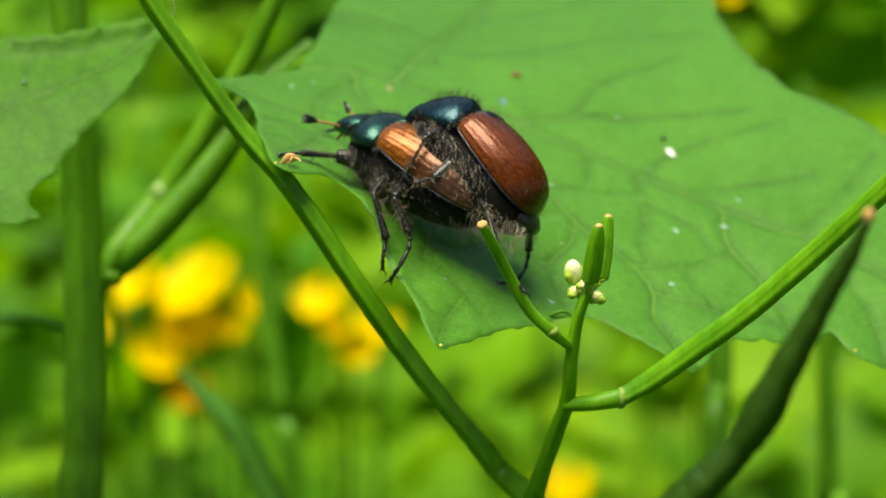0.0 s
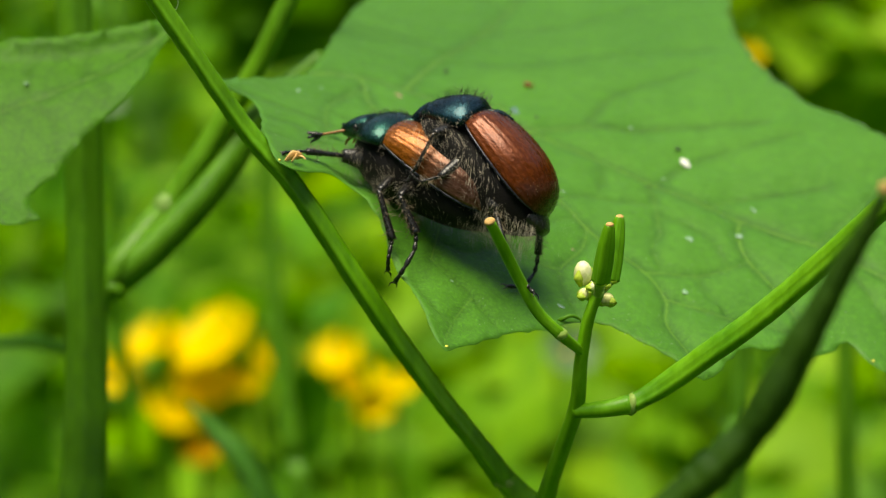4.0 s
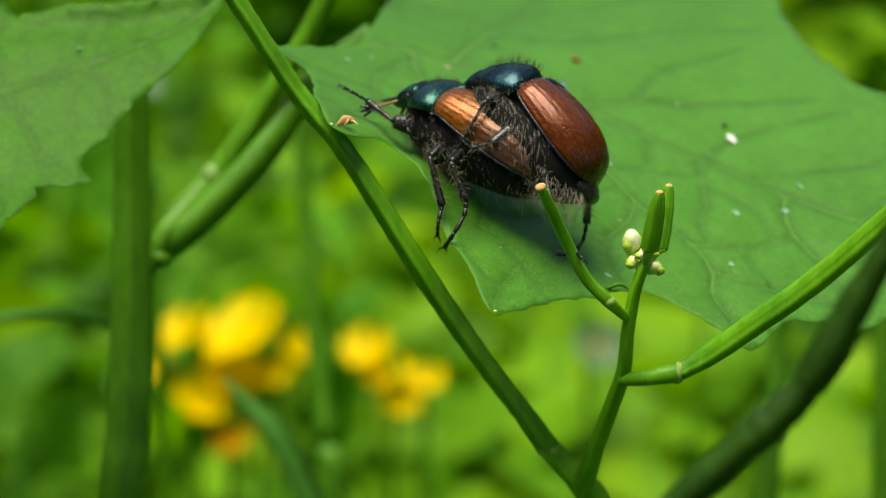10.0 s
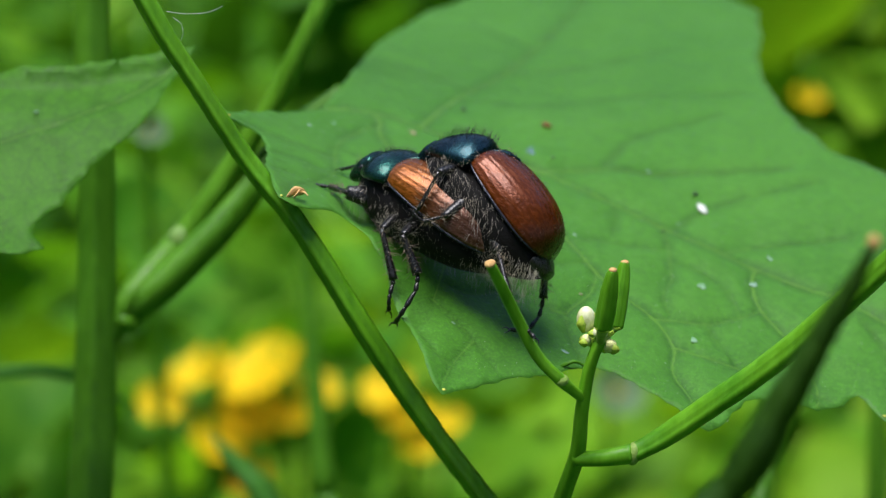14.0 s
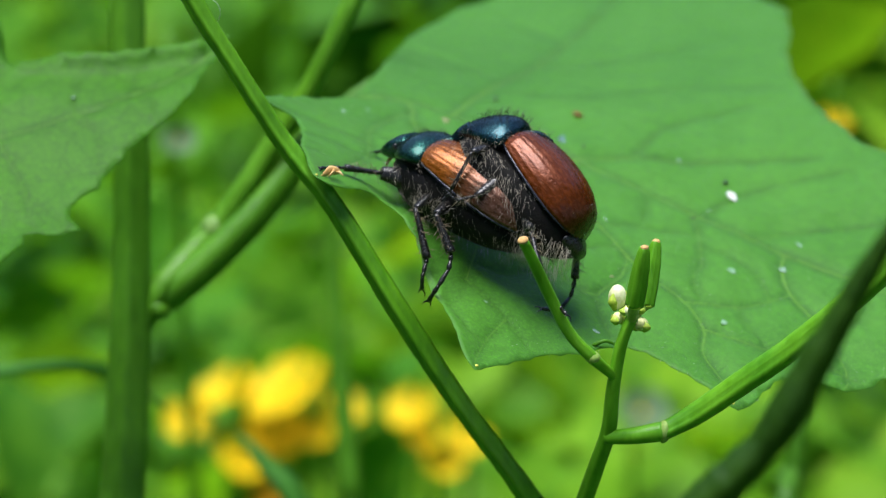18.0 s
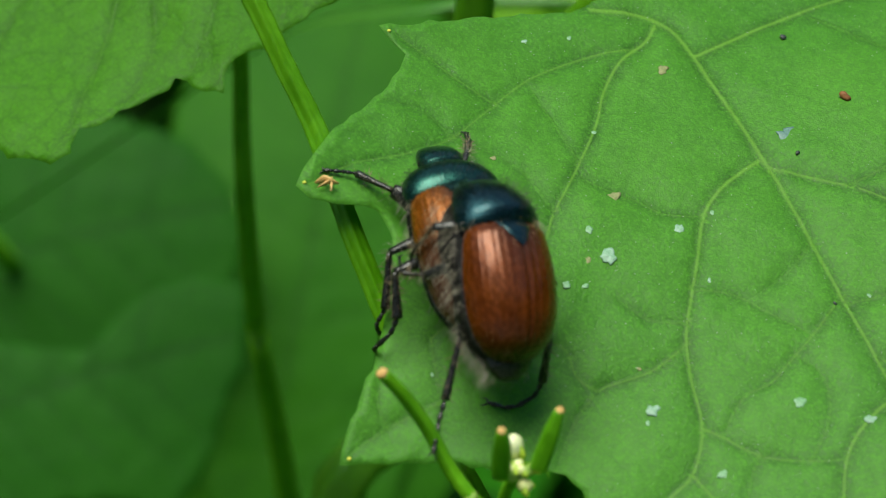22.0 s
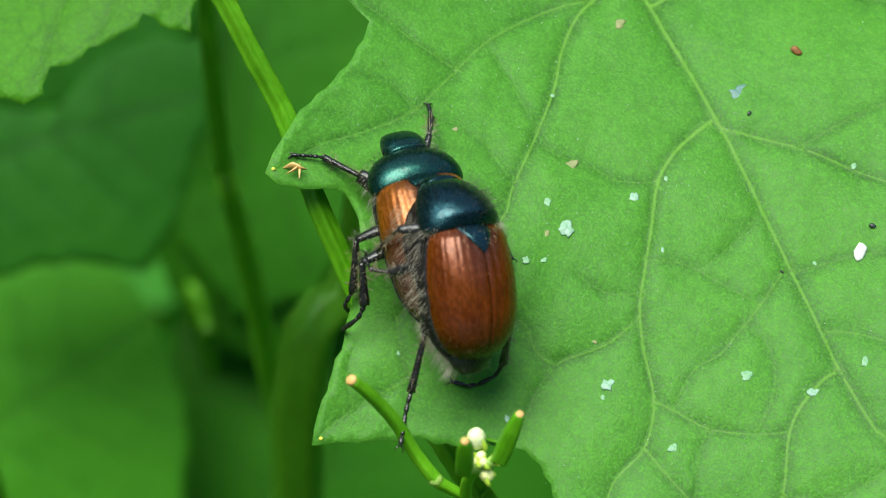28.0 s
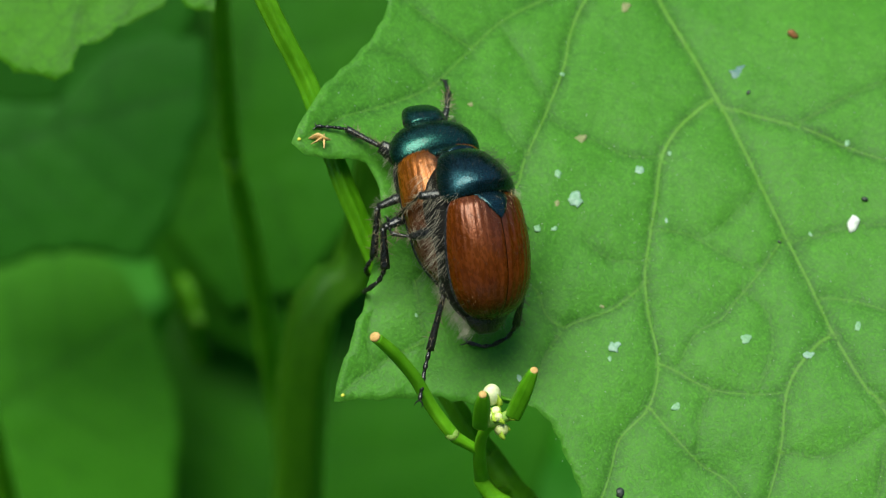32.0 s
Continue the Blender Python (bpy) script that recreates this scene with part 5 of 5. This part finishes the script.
def leg(parent, name, pts, radii, foot, claw, seed, label=""):
    """Femur (the part itself) with tibia, tarsus, claws and spines under it. pts: hip, knee, ankle in the beetle's space; foot: tarsus points."""
    radii = [radii[0] * 0.86, radii[1] * 0.72, radii[2] * 0.74]
    hip, knee, ankle = (Vector(p) for p in pts)
    fem = part(name, tube([hip, hip.lerp(knee, 0.5) + Vector((0, 0, 0.08)), knee], [radii[0] * 0.8, radii[0], radii[0] * 0.62], 12, 6, flat=0.75), BLACK, parent, label, origin=hip)
    tib = part("tibia", rel_shape(tube([knee, knee.lerp(ankle, 0.5), ankle], [radii[1] * 0.7, radii[1] * 0.85, radii[1] * 1.15], 10, 6), hip), BLACK, fem, origin=knee - hip)
    toes = [ankle] + [Vector(p) for p in foot]
    seg = []
    path = curve_points(toes, 4)
    for i in range(5):
        a, b = path[int(i * (len(path) - 1) / 5)], path[int((i + 1) * (len(path) - 1) / 5)]
        seg.append(tube([a, a.lerp(b, 0.7), b], [radii[2] * 0.8, radii[2] * 1.35, radii[2] * 0.9], 8, 3))
    tar = part("tarsus", rel_shape(joined(*seg), hip), BLACK, fem, origin=knee - hip)
    moving = [tib, tar]
    end, d = path[-1], (path[-1] - path[-4]).normalized()
    for s in (1, -1):
        sd = d.cross(Vector((0, 0, 1))).normalized() * s * 0.16
        moving.append(part("claw", rel_shape(tube([end, end + d * claw * 0.5 + sd, end + d * claw + sd * 1.2 - Vector((0, 0, claw * 0.35))], [radii[2] * 0.55, radii[2] * 0.4, 0.01], 6, 4), hip), BLACK, fem, origin=knee - hip))
    rnd = random.Random(seed)
    roots, hair = [], []
    for _ in range(64):
        t = rnd.random()
        dr = Vector([rnd.uniform(-1, 1) for _ in range(3)]).normalized()
        roots.append((knee.lerp(ankle, t) + dr * radii[1] * 0.8, dr + (ankle - knee).normalized() * 0.5))
    moving.append(part("spine_fringe", rel_shape(hairs(roots, 0.46, 0.015, seed, 0.25, 0.1), hip), HAIR_TAN, fem, "short brownish spines", origin=knee - hip, kind="stuff"))
    for _ in range(110):
        t = rnd.random()
        dr = Vector([rnd.uniform(-1, 1) for _ in range(3)]).normalized()
        hair.append((hip.lerp(knee, t) + dr * radii[0] * 0.75, dr))
    part("fringe", rel_shape(hairs(hair, 0.5, 0.0042, seed + 1, 0.3, 0.2), hip), HAIR_PALE, fem, "pale fringe of hairs", kind="stuff")
    lower_leg[fem] = (moving, (ankle - knee).normalized())
    return fem


def rel_shape(shape, at):
    at = Vector(at)
    return [Vector(v) - at for v in shape[0]], shape[1]


def feeler(parent, name, root, mid, end):
    """Antenna: a thin orange shaft with a fan of dark plates at its end."""
    root, mid, end = Vector(root), Vector(mid), Vector(end)
    ob = part(name, tube([root, root.lerp(mid, 0.5), mid, end], [0.10, 0.075, 0.06, 0.06], 8, 5), FEELER, parent, origin=root)
    d = (end - mid).normalized()
    for i in range(3):
        fan = (d + Vector((0.0, 0.25, 0.35)) * (i - 1)).normalized()
        part("plate", rel_shape(tube([end - d * 0.05, end + fan * 0.35, end + fan * 0.78], [0.06, 0.13, 0.07], 8, 4, flat=0.45), root), BLACK, ob, "dark club plate")
    return ob


def plate(k, start, hump):
    """The small triangular plate that lies over the front of both wing cases."""
    rows, cols = 10, 9
    top, low = [], []
    for i in range(rows):
        s = i / (rows - 1)
        x = start + 0.45 - 1.75 * s
        e = max(0.0, (start - x) / (5.9 + start))
        z = 2.17 + hump * (1 - e) + 0.42 * math.sin(math.pi * (e * 1.05 + 0.12)) - 0.28 * max(0.0, (0.10 - e) / 0.10) ** 2 - max(0.0, x - start) * 0.5
        w = 1.10 * (1 - s) ** 0.8 + 0.03
        for j in range(cols):
            y = w * (2 * j / (cols - 1) - 1)
            top.append((k * x, k * y, k * (z - 0.20 * (y / 0.8) ** 2)))
            low.append((k * x, k * y, k * (z - 0.26 - 0.16 * (y / 0.8) ** 2)))
    n = rows * cols
    faces = []
    for i in range(rows - 1):
        for j in range(cols - 1):
            a = i * cols + j
            faces += [(a, a + 1, a + cols + 1, a + cols), (a + n + cols, a + n + cols + 1, a + n + 1, a + n)]
    for i in range(rows - 1):
        for a, b in ((i * cols, (i + 1) * cols), ((i + 2) * cols - 1, (i + 1) * cols - 1)):
            faces.append((a, b, b + n, a + n))
    return top + low, faces


def drooped(shape, droop, k):
    """Bends the front of the body down."""
    return [(x, y, z - k * droop * max(0.0, x / k - 0.5) ** 1.2) for x, y, z in shape[0]], shape[1]


def beetle(name, at, turn, k, shield, wing, label, droop, wide, lift, deep, belly, start, hump, chest, broad, neck):
    ob = thing(name, at, label, "beetle", turn=turn)
    for side in (1, -1):
        shell = elytron(side, k, wide, lift, start=start, hump=hump)
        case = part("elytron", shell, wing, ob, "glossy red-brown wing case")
        low = [shell[0][i * 45 + 41] for i in range(0, 47, 3)]
        part("rim", tube(low, [k * 0.05, k * 0.085, k * 0.085, k * 0.07, k * 0.03], 8, 3), RIM, case, "dark bluish rim")
    sc = lambda st: [tuple(k * q for q in s) for s in st]
    part("abdomen", loft(sc([(0.6, 1.5, 1.2, 0.2, -1.2 * deep), (-0.5, 1.85, 1.5, 0.2, -1.6 * deep), (-2.2, 2.0, 1.6, 0.1, -1.75 * deep), (-3.8, 1.95, 1.2, -0.1, -1.6 * deep), (-4.9, 1.5, 0.6, -0.3, -1.3 * deep), (-5.7, 0.95, 0.15, -0.5, -0.95 * deep), (-6.25, 0.35, -0.25, -0.5, -0.75)])), belly, ob, "dark bristly abdomen")
    part("tail_plate", loft(sc([(-5.55, 1.25, 0.35, -0.2, -0.7), (-6.0, 1.0, 0.12, -0.3, -0.85), (-6.4, 0.5, -0.2, -0.45, -0.75)]), 20), BLACK, ob, "black tail plate")
    part("thorax", drooped(loft(sc([(2.1, 0.85 * broad, 1.0, 0.3, -0.5 * chest), (1.4, 1.45 * broad, 1.3, 0.1, -1.2 * chest), (0.4, 1.85 * broad, 1.2, 0.0, -1.7 * chest), (-0.6, 1.9 * broad, 1.0, 0.0, -1.85 * chest), (-1.6, 1.8 * broad, 0.8, 0.0, -1.8 * chest), (-2.8, 1.65 * broad, 0.8, 0.0, -1.7 * deep), (-3.6, 1.4, 0.6, 0.0, -1.5 * deep)]), 28, 2.0 + (broad - 1) * 4), droop, k), BLACK_MATT, ob, "black hairy thorax")
    part("pronotum", drooped(loft(sc(neck), 40, 1.9), droop, k), shield, ob, "metallic dark neck shield")
    part("scutellum", plate(k, start, hump), shield, ob, "metallic triangular plate")
    return ob


def hair_coat(ob, k, seed, dark, droop, hump, deep, broad, count):
    rnd = random.Random(seed)
    pale, black = [], []
    for _ in range(count):
        x = rnd.uniform(-6.2, 1.8)
        a = rnd.uniform(-0.35 if x > -3.5 else 0.25, 1.3)
        s = rnd.choice((1, 1, -1))
        hw = 1.95 * (broad if x > -2.6 else 1.0) * math.sqrt(max(0.05, 1 - (max(0, -x - 2.6) / 3.6) ** 2.0))
        d = Vector((0.0, s * math.cos(a), -math.sin(a)))
        pale.append((Vector((x, d.y * hw * 0.95, 0.05 + d.z * 1.65 * deep)) * k, d + Vector((-0.9, 0, -0.5))))
    for _ in range(380):
        a = rnd.uniform(2.9, 6.5)
        pale.append((Vector((-5.5 + rnd.uniform(-0.7, 0.7), math.cos(a) * 1.0, -0.5 + math.sin(a) * 0.5)) * k, Vector((-0.6, math.cos(a) * 0.5, math.sin(a) * 0.6 - 0.7))))
    for _ in range(80):
        a = rnd.choice((-1, 1)) * rnd.uniform(0.75, 1.5)
        pale.append((Vector((rnd.uniform(0.0, 0.35), math.sin(a) * 1.95, 0.6 + math.cos(a) * (1.4 + hump))) * k, Vector((-0.6, math.sin(a), math.cos(a) * 0.5))))
    for _ in range(420):
        x, a = rnd.uniform(0.3, 2.3), rnd.uniform(-1.5, 1.5)
        hw, top = 1.9 - 0.4 * max(0, x - 1.1) ** 1.5, 2.15 + hump - 0.5 * max(0, x - 1.1) ** 1.6
        d = Vector((0.25, math.sin(a), math.cos(a)))
        black.append((Vector((x, math.sin(a) * hw * 0.97, 0.6 + math.cos(a) * (top - 0.55) - droop * max(0.0, x - 0.5) ** 1.2)) * k, d))
    for _ in range(380):
        x, a = rnd.uniform(-5.4, 0.0), rnd.uniform(-1.5, 1.5)
        d = Vector((-0.35, math.sin(a), math.cos(a)))
        black.append((Vector((x, math.sin(a) * 2.1 * math.sqrt(max(0.05, 1 - (max(0, -x - 3.2) / 2.9) ** 2.6)), 0.25 + math.cos(a) * (2.1 + hump * (1 + x / 6) - 0.35 * max(0, -x - 2.5)))) * k, d))
    down = []
    for _ in range(300):
        x, a = rnd.uniform(-5.3, 0.0), rnd.uniform(-1.3, 1.3)
        down.append((Vector((x, math.sin(a) * 2.0 * math.sqrt(max(0.05, 1 - (max(0, -x - 3.0) / 3.0) ** 2.6)), 0.8 + math.cos(a) * (1.6 + hump * (1 + x / 6) - 0.3 * max(0, -x - 2.5)))) * k, Vector((-1.0, math.sin(a) * 0.5, math.cos(a) * 0.5))))
    for _ in range(70 if dark else 40):
        x, a = rnd.uniform(-1.3, -0.15), rnd.choice((-1, 1)) * rnd.uniform(0.3, 1.1)
        down.append((Vector((x, math.sin(a) * 1.9, 0.75 + math.cos(a) * (1.5 + hump))) * k, Vector((-1.0, math.sin(a) * 0.4, math.cos(a) * 0.4))))
    part("down", hairs(down, 0.24 * k, 0.006, seed + 2, 0.25), HAIR_GOLD, ob, "sparse golden down", kind="stuff")
    part("hair_coat", hairs(pale, (0.86 if dark else 0.60) * k, 0.0042, seed, 0.34, 0.25), HAIR_PALE, ob, "long pale grey hairs", kind="stuff")
    part("bristle_coat", hairs(black, 0.58 if dark else 0.30, 0.0065, seed + 1, 0.3), HAIR_DARK, ob, "short dark bristles", kind="stuff")


def head_of(ob, k, shield, tilt, droop, reach, height):
    neck = Vector((reach, 0, height - droop * (reach - 0.4))) * k
    m = Euler((0, radians(tilt), 0)).to_matrix()
    hs = loft([tuple(k * q for q in s) for s in [(-0.1, 0.9, 0.52, 0.0, -0.6), (0.4, 1.0, 0.55, 0.0, -0.66), (0.95, 0.92, 0.42, -0.02, -0.56), (1.35, 0.76, 0.24, -0.05, -0.4), (1.52, 0.56, 0.08, -0.08, -0.24)]], 24, 2.4)
    head = part("head", ([m @ Vector(v) for v in hs[0]], hs[1]), shield, ob, "metallic dark head", origin=(0, 0, 0))
    head.location = neck * MM
    for s in (1, -1):
        part("eye", ball(m @ (Vector((0.42, 0.86 * s, 0.0)) * k), (0.2 * k, 0.16 * k, 0.2 * k), 12, 8), EYE, head, "round black eye")
        part("palp", tube([m @ (Vector((1.0, 0.3 * s, -0.35)) * k), m @ (Vector((1.3, 0.38 * s, -0.55)) * k), m @ (Vector((1.5, 0.3 * s, -0.75)) * k)], [0.09, 0.08, 0.05], 7, 4), FEELER, head)
    return head, m


def to_local(at, turn, p):
    return turn.transposed() @ (Vector(p) - Vector(at))


M_AT, M_K, M_DROOP = (-0.521, 1.321, 4.228), 0.955, 0.26
M_TURN = frame_of((-0.6856, 0.5329, 0.496), (-0.491, -0.8415, 0.2254), (0.5375, -0.089, 0.8386)) @ Euler((radians(9), 0, 0)).to_matrix()
F_AT, F_K, F_DROOP = (-3.48, 2.54, 3.08), 1.05, 0.12
F_TURN = frame_of((-0.7982, 0.5364, 0.2743), (-0.5451, -0.8369, 0.0506), (0.2567, -0.1091, 0.9603)) @ Euler((radians(5), 0, 0)).to_matrix()

female = beetle("beetle", F_AT, F_TURN, F_K, SHIELD_F, WING_F, "brown beetle with a metallic green neck shield on a leaf", F_DROOP, 0.95, 0.78, 1.0, BLACK_MATT, 0.45, 0.0, 1.0, 1.0,
                [(0.10, 1.80, 1.80, 1.2, 0.85), (0.28, 2.08, 2.05, 1.12, 0.7), (0.85, 2.10, 2.20, 1.05, 0.6), (1.4, 1.92, 2.1, 1.0, 0.55), (1.8, 1.58, 1.88, 0.95, 0.5), (2.05, 1.22, 1.6, 0.95, 0.5), (2.12, 0.92, 1.35, 0.9, 0.55)])
male = beetle("beetle", M_AT, M_TURN, M_K, SHIELD_M, WING_M, "red-brown beetle with a blue-black neck shield on its mate", M_DROOP, 0.95, 0.95, 1.4, BLACK_MATT, -0.1, 0.38, 1.5, 1.16,
              [(-0.15, 1.80, 2.25, 1.35, 0.9), (0.05, 2.05, 2.48, 1.2, 0.6), (0.6, 2.04, 2.66, 1.0, 0.35), (1.2, 1.90, 2.58, 0.95, 0.3), (1.8, 1.62, 2.28, 0.9, 0.35), (2.3, 1.28, 1.88, 0.9, 0.4), (2.55, 0.88, 1.5, 0.85, 0.45)])
hair_coat(female, F_K, 21, False, F_DROOP, 0.0, 1.0, 1.0, 480)
hair_coat(male, M_K, 22, True, M_DROOP, 0.42, 1.35, 1.16, 1250)
head_f, hm_f = head_of(female, F_K, SHIELD_F, 30, F_DROOP, 1.92, 1.26)
head_m = head_of(male, M_K, SHIELD_M, 72, M_DROOP, 2.25, 0.95)[0]
feelers = [feeler(head_f, "antenna", hm_f @ (Vector((0.75, 0.62 * s, -0.05)) * F_K), hm_f @ (Vector((1.25, 1.05 * s, 0.12)) * F_K), hm_f @ (Vector((1.85, 1.5 * s, 0.30)) * F_K)) for s in (1, -1)]

lf = lambda *ps: [to_local(F_AT, F_TURN, p) for p in ps]
lm = lambda *ps: [to_local(M_AT, M_TURN, p) for p in ps]
fore_l = leg(female, "foreleg", lf((-4.5, 2.3, 3.0), (-6.25, 1.9, 3.68), (-8.0, 1.5, 4.03)), (0.62, 0.22, 0.10), lf((-8.5, 1.1, 4.15), (-9.1, 0.6, 4.25)), 0.25, 31)
fore_r = leg(female, "foreleg", lf((-4.6, 4.2, 3.6), (-5.0, 5.4, 4.2), (-5.9, 6.6, 3.7)), (0.32, 0.22, 0.11), lf((-6.4, 7.1, 3.4), (-6.84, 7.5, 3.2)), 0.22, 32)
leg(female, "midleg", lf((-3.6, 1.2, 2.9), (-4.5, -0.4, 2.6), (-3.9, -1.5, 0.45)), (0.36, 0.26, 0.12), lf((-4.1, -1.9, -0.35), (-4.12, -1.65, -1.05)), 0.3, 33)
leg(female, "hindleg", lf((-2.8, 0.5, 2.6), (-3.5, -1.2, 2.55), (-2.75, -2.0, 0.9)), (0.42, 0.30, 0.13), lf((-2.85, -2.4, 0.2), (-3.45, -2.8, -0.7), (-3.8, -2.2, -1.45)), 0.32, 34)
leg(female, "midleg", lf((-2.2, 3.9, 2.4), (-0.9, 4.7, 2.3), (0.0, 4.6, 1.2)), (0.30, 0.2, 0.11), lf((0.3, 4.5, 0.8), (0.6, 4.4, 0.5)), 0.25, 35)
leg(female, "hindleg", lf((0.0, 2.4, 1.4), (1.2, 3.0, 1.2), (1.8, 2.8, 0.1)), (0.34, 0.22, 0.12), lf((1.9, 2.6, -0.4), (2.0, 2.4, -0.7)), 0.25, 36)
leg(male, "foreleg", lm((-0.7, 0.6, 5.4), (-1.82, -0.5, 5.45), (-2.75, -0.9, 3.75)), (0.34, 0.14, 0.08), lm((-2.95, -0.6, 3.4), (-3.15, -0.55, 3.1)), 0.18, 37)
leg(male, "midleg", lm((0.0, -0.3, 4.5), (-1.6, -1.45, 3.55), (-2.5, -1.75, 3.4)), (0.34, 0.15, 0.08), lm((-2.8, -1.6, 3.6), (-3.0, -1.4, 3.8)), 0.18, 38)
leg(male, "hindleg", lm((0.2, -0.5, 3.9), (1.0, -2.2, 2.1), (1.6, -4.0, 0.15)), (0.52, 0.24, 0.12), lm((1.95, -4.8, -0.25), (2.35, -5.5, -0.55), (2.65, -6.0, -0.72)), 0.32, 39)
leg(male, "hindleg", lm((2.4, 0.2, 2.2), (3.3, 0.8, 0.9), (3.2, 0.5, -1.1)), (0.42, 0.26, 0.12), lm((3.0, 0.1, -1.9), (2.4, -0.7, -2.3), (1.6, -1.2, -2.1)), 0.32, 40)
leg(male, "foreleg", lm((-1.2, 2.4, 4.6), (-0.7, 3.1, 4.2), (-1.4, 3.6, 3.9)), (0.26, 0.18, 0.10), lm((-1.7, 3.7, 3.9), (-2.0, 3.7, 3.9)), 0.18, 41)
leg(male, "midleg", lm((0.5, 1.8, 3.6), (0.9, 2.6, 3.0), (0.3, 3.2, 2.6)), (0.28, 0.19, 0.10), lm((0.0, 3.4, 2.5), (-0.3, 3.5, 2.4)), 0.18, 42)


# ------------------------------------------------------------------ what moves


def motions():
    inv = F_TURN.transposed()

    def swing(ob, rest, way):
        """The pose in which the limb that rests along rest points along way (a direction in the world)."""
        q = rest.rotation_difference(inv @ Vector(way)) if way else Matrix.Identity(3).to_quaternion()
        return Matrix.Translation(spot[ob]) @ q.to_matrix().to_4x4()

    spot = {}
    moving, rest = lower_leg[fore_l]
    steps = [(0.0, None), (3.5, None), (6.0, None), (9.2, None), (9.5, (-0.62, 0.05, 0.78)), (10.0, (-0.72, 0.55, 0.42)), (10.5, (-0.62, 0.62, 0.30)), (11.0, (-0.95, 0.05, 0.30)),
             (11.5, None), (12.7, None), (13.0, (-0.35, 0.85, 0.25)), (13.5, (-0.45, 0.80, 0.10)), (14.0, (-0.40, 0.75, -0.10)), (15.0, (-0.62, 0.55, -0.05)), (15.5, (-0.90, 0.10, -0.05)),
             (17.5, None), (24.0, None), (32.0, None)]
    for ob in moving:
        spot[ob] = ob.location.copy()
        walk(ob, [(t, swing(ob, rest, way)) for t, way in steps])
    spot[head_f] = head_f.location.copy()
    walk(head_f, [(t, Matrix.Translation(spot[head_f]) @ pose(0, 0, 0, 0, a, b)) for t, a, b in ((0.0, -10, 0), (3.5, -4, 0), (6.0, 14, 0), (9.0, 20, 0), (9.5, 20, 0), (10.5, 2, 0), (11.5, 18, 0), (13.0, 20, 0), (15.0, 20, 0), (18.0, 4, 0), (19.5, -12, 0), (20.5, -16, 0), (21.5, -8, 0), (23.0, -8, 0), (26.0, -6, 4), (29.0, -4, 0), (32.0, -4, -3))])
    spot[head_m] = head_m.location.copy()
    walk(head_m, [(t, Matrix.Translation(spot[head_m]) @ pose(0, 0, 0, 0, a, 0)) for t, a in ((0.0, 0), (7.2, 0), (8.0, -30), (8.6, -12), (9.0, 0), (32.0, 0))])
    for ob, s in zip(feelers, (1, -1)):
        spot[ob] = ob.location.copy()
        walk(ob, [(t, Matrix.Translation(spot[ob]) @ pose(0, 0, 0, 0, a * 1.6, 0) @ pose(0, 0, 0, 0, 0, -s * a * 0.55)) for t, a in ((0.0, 0), (3.5, 0), (4.5, 40), (5.5, 80), (9.5, 80), (9.75, 45), (10.0, 10), (10.6, 10), (10.8, 40), (11.0, 78), (12.6, 78), (13.0, 45), (13.6, 50), (14.5, 80), (32.0, 80))])


motions()
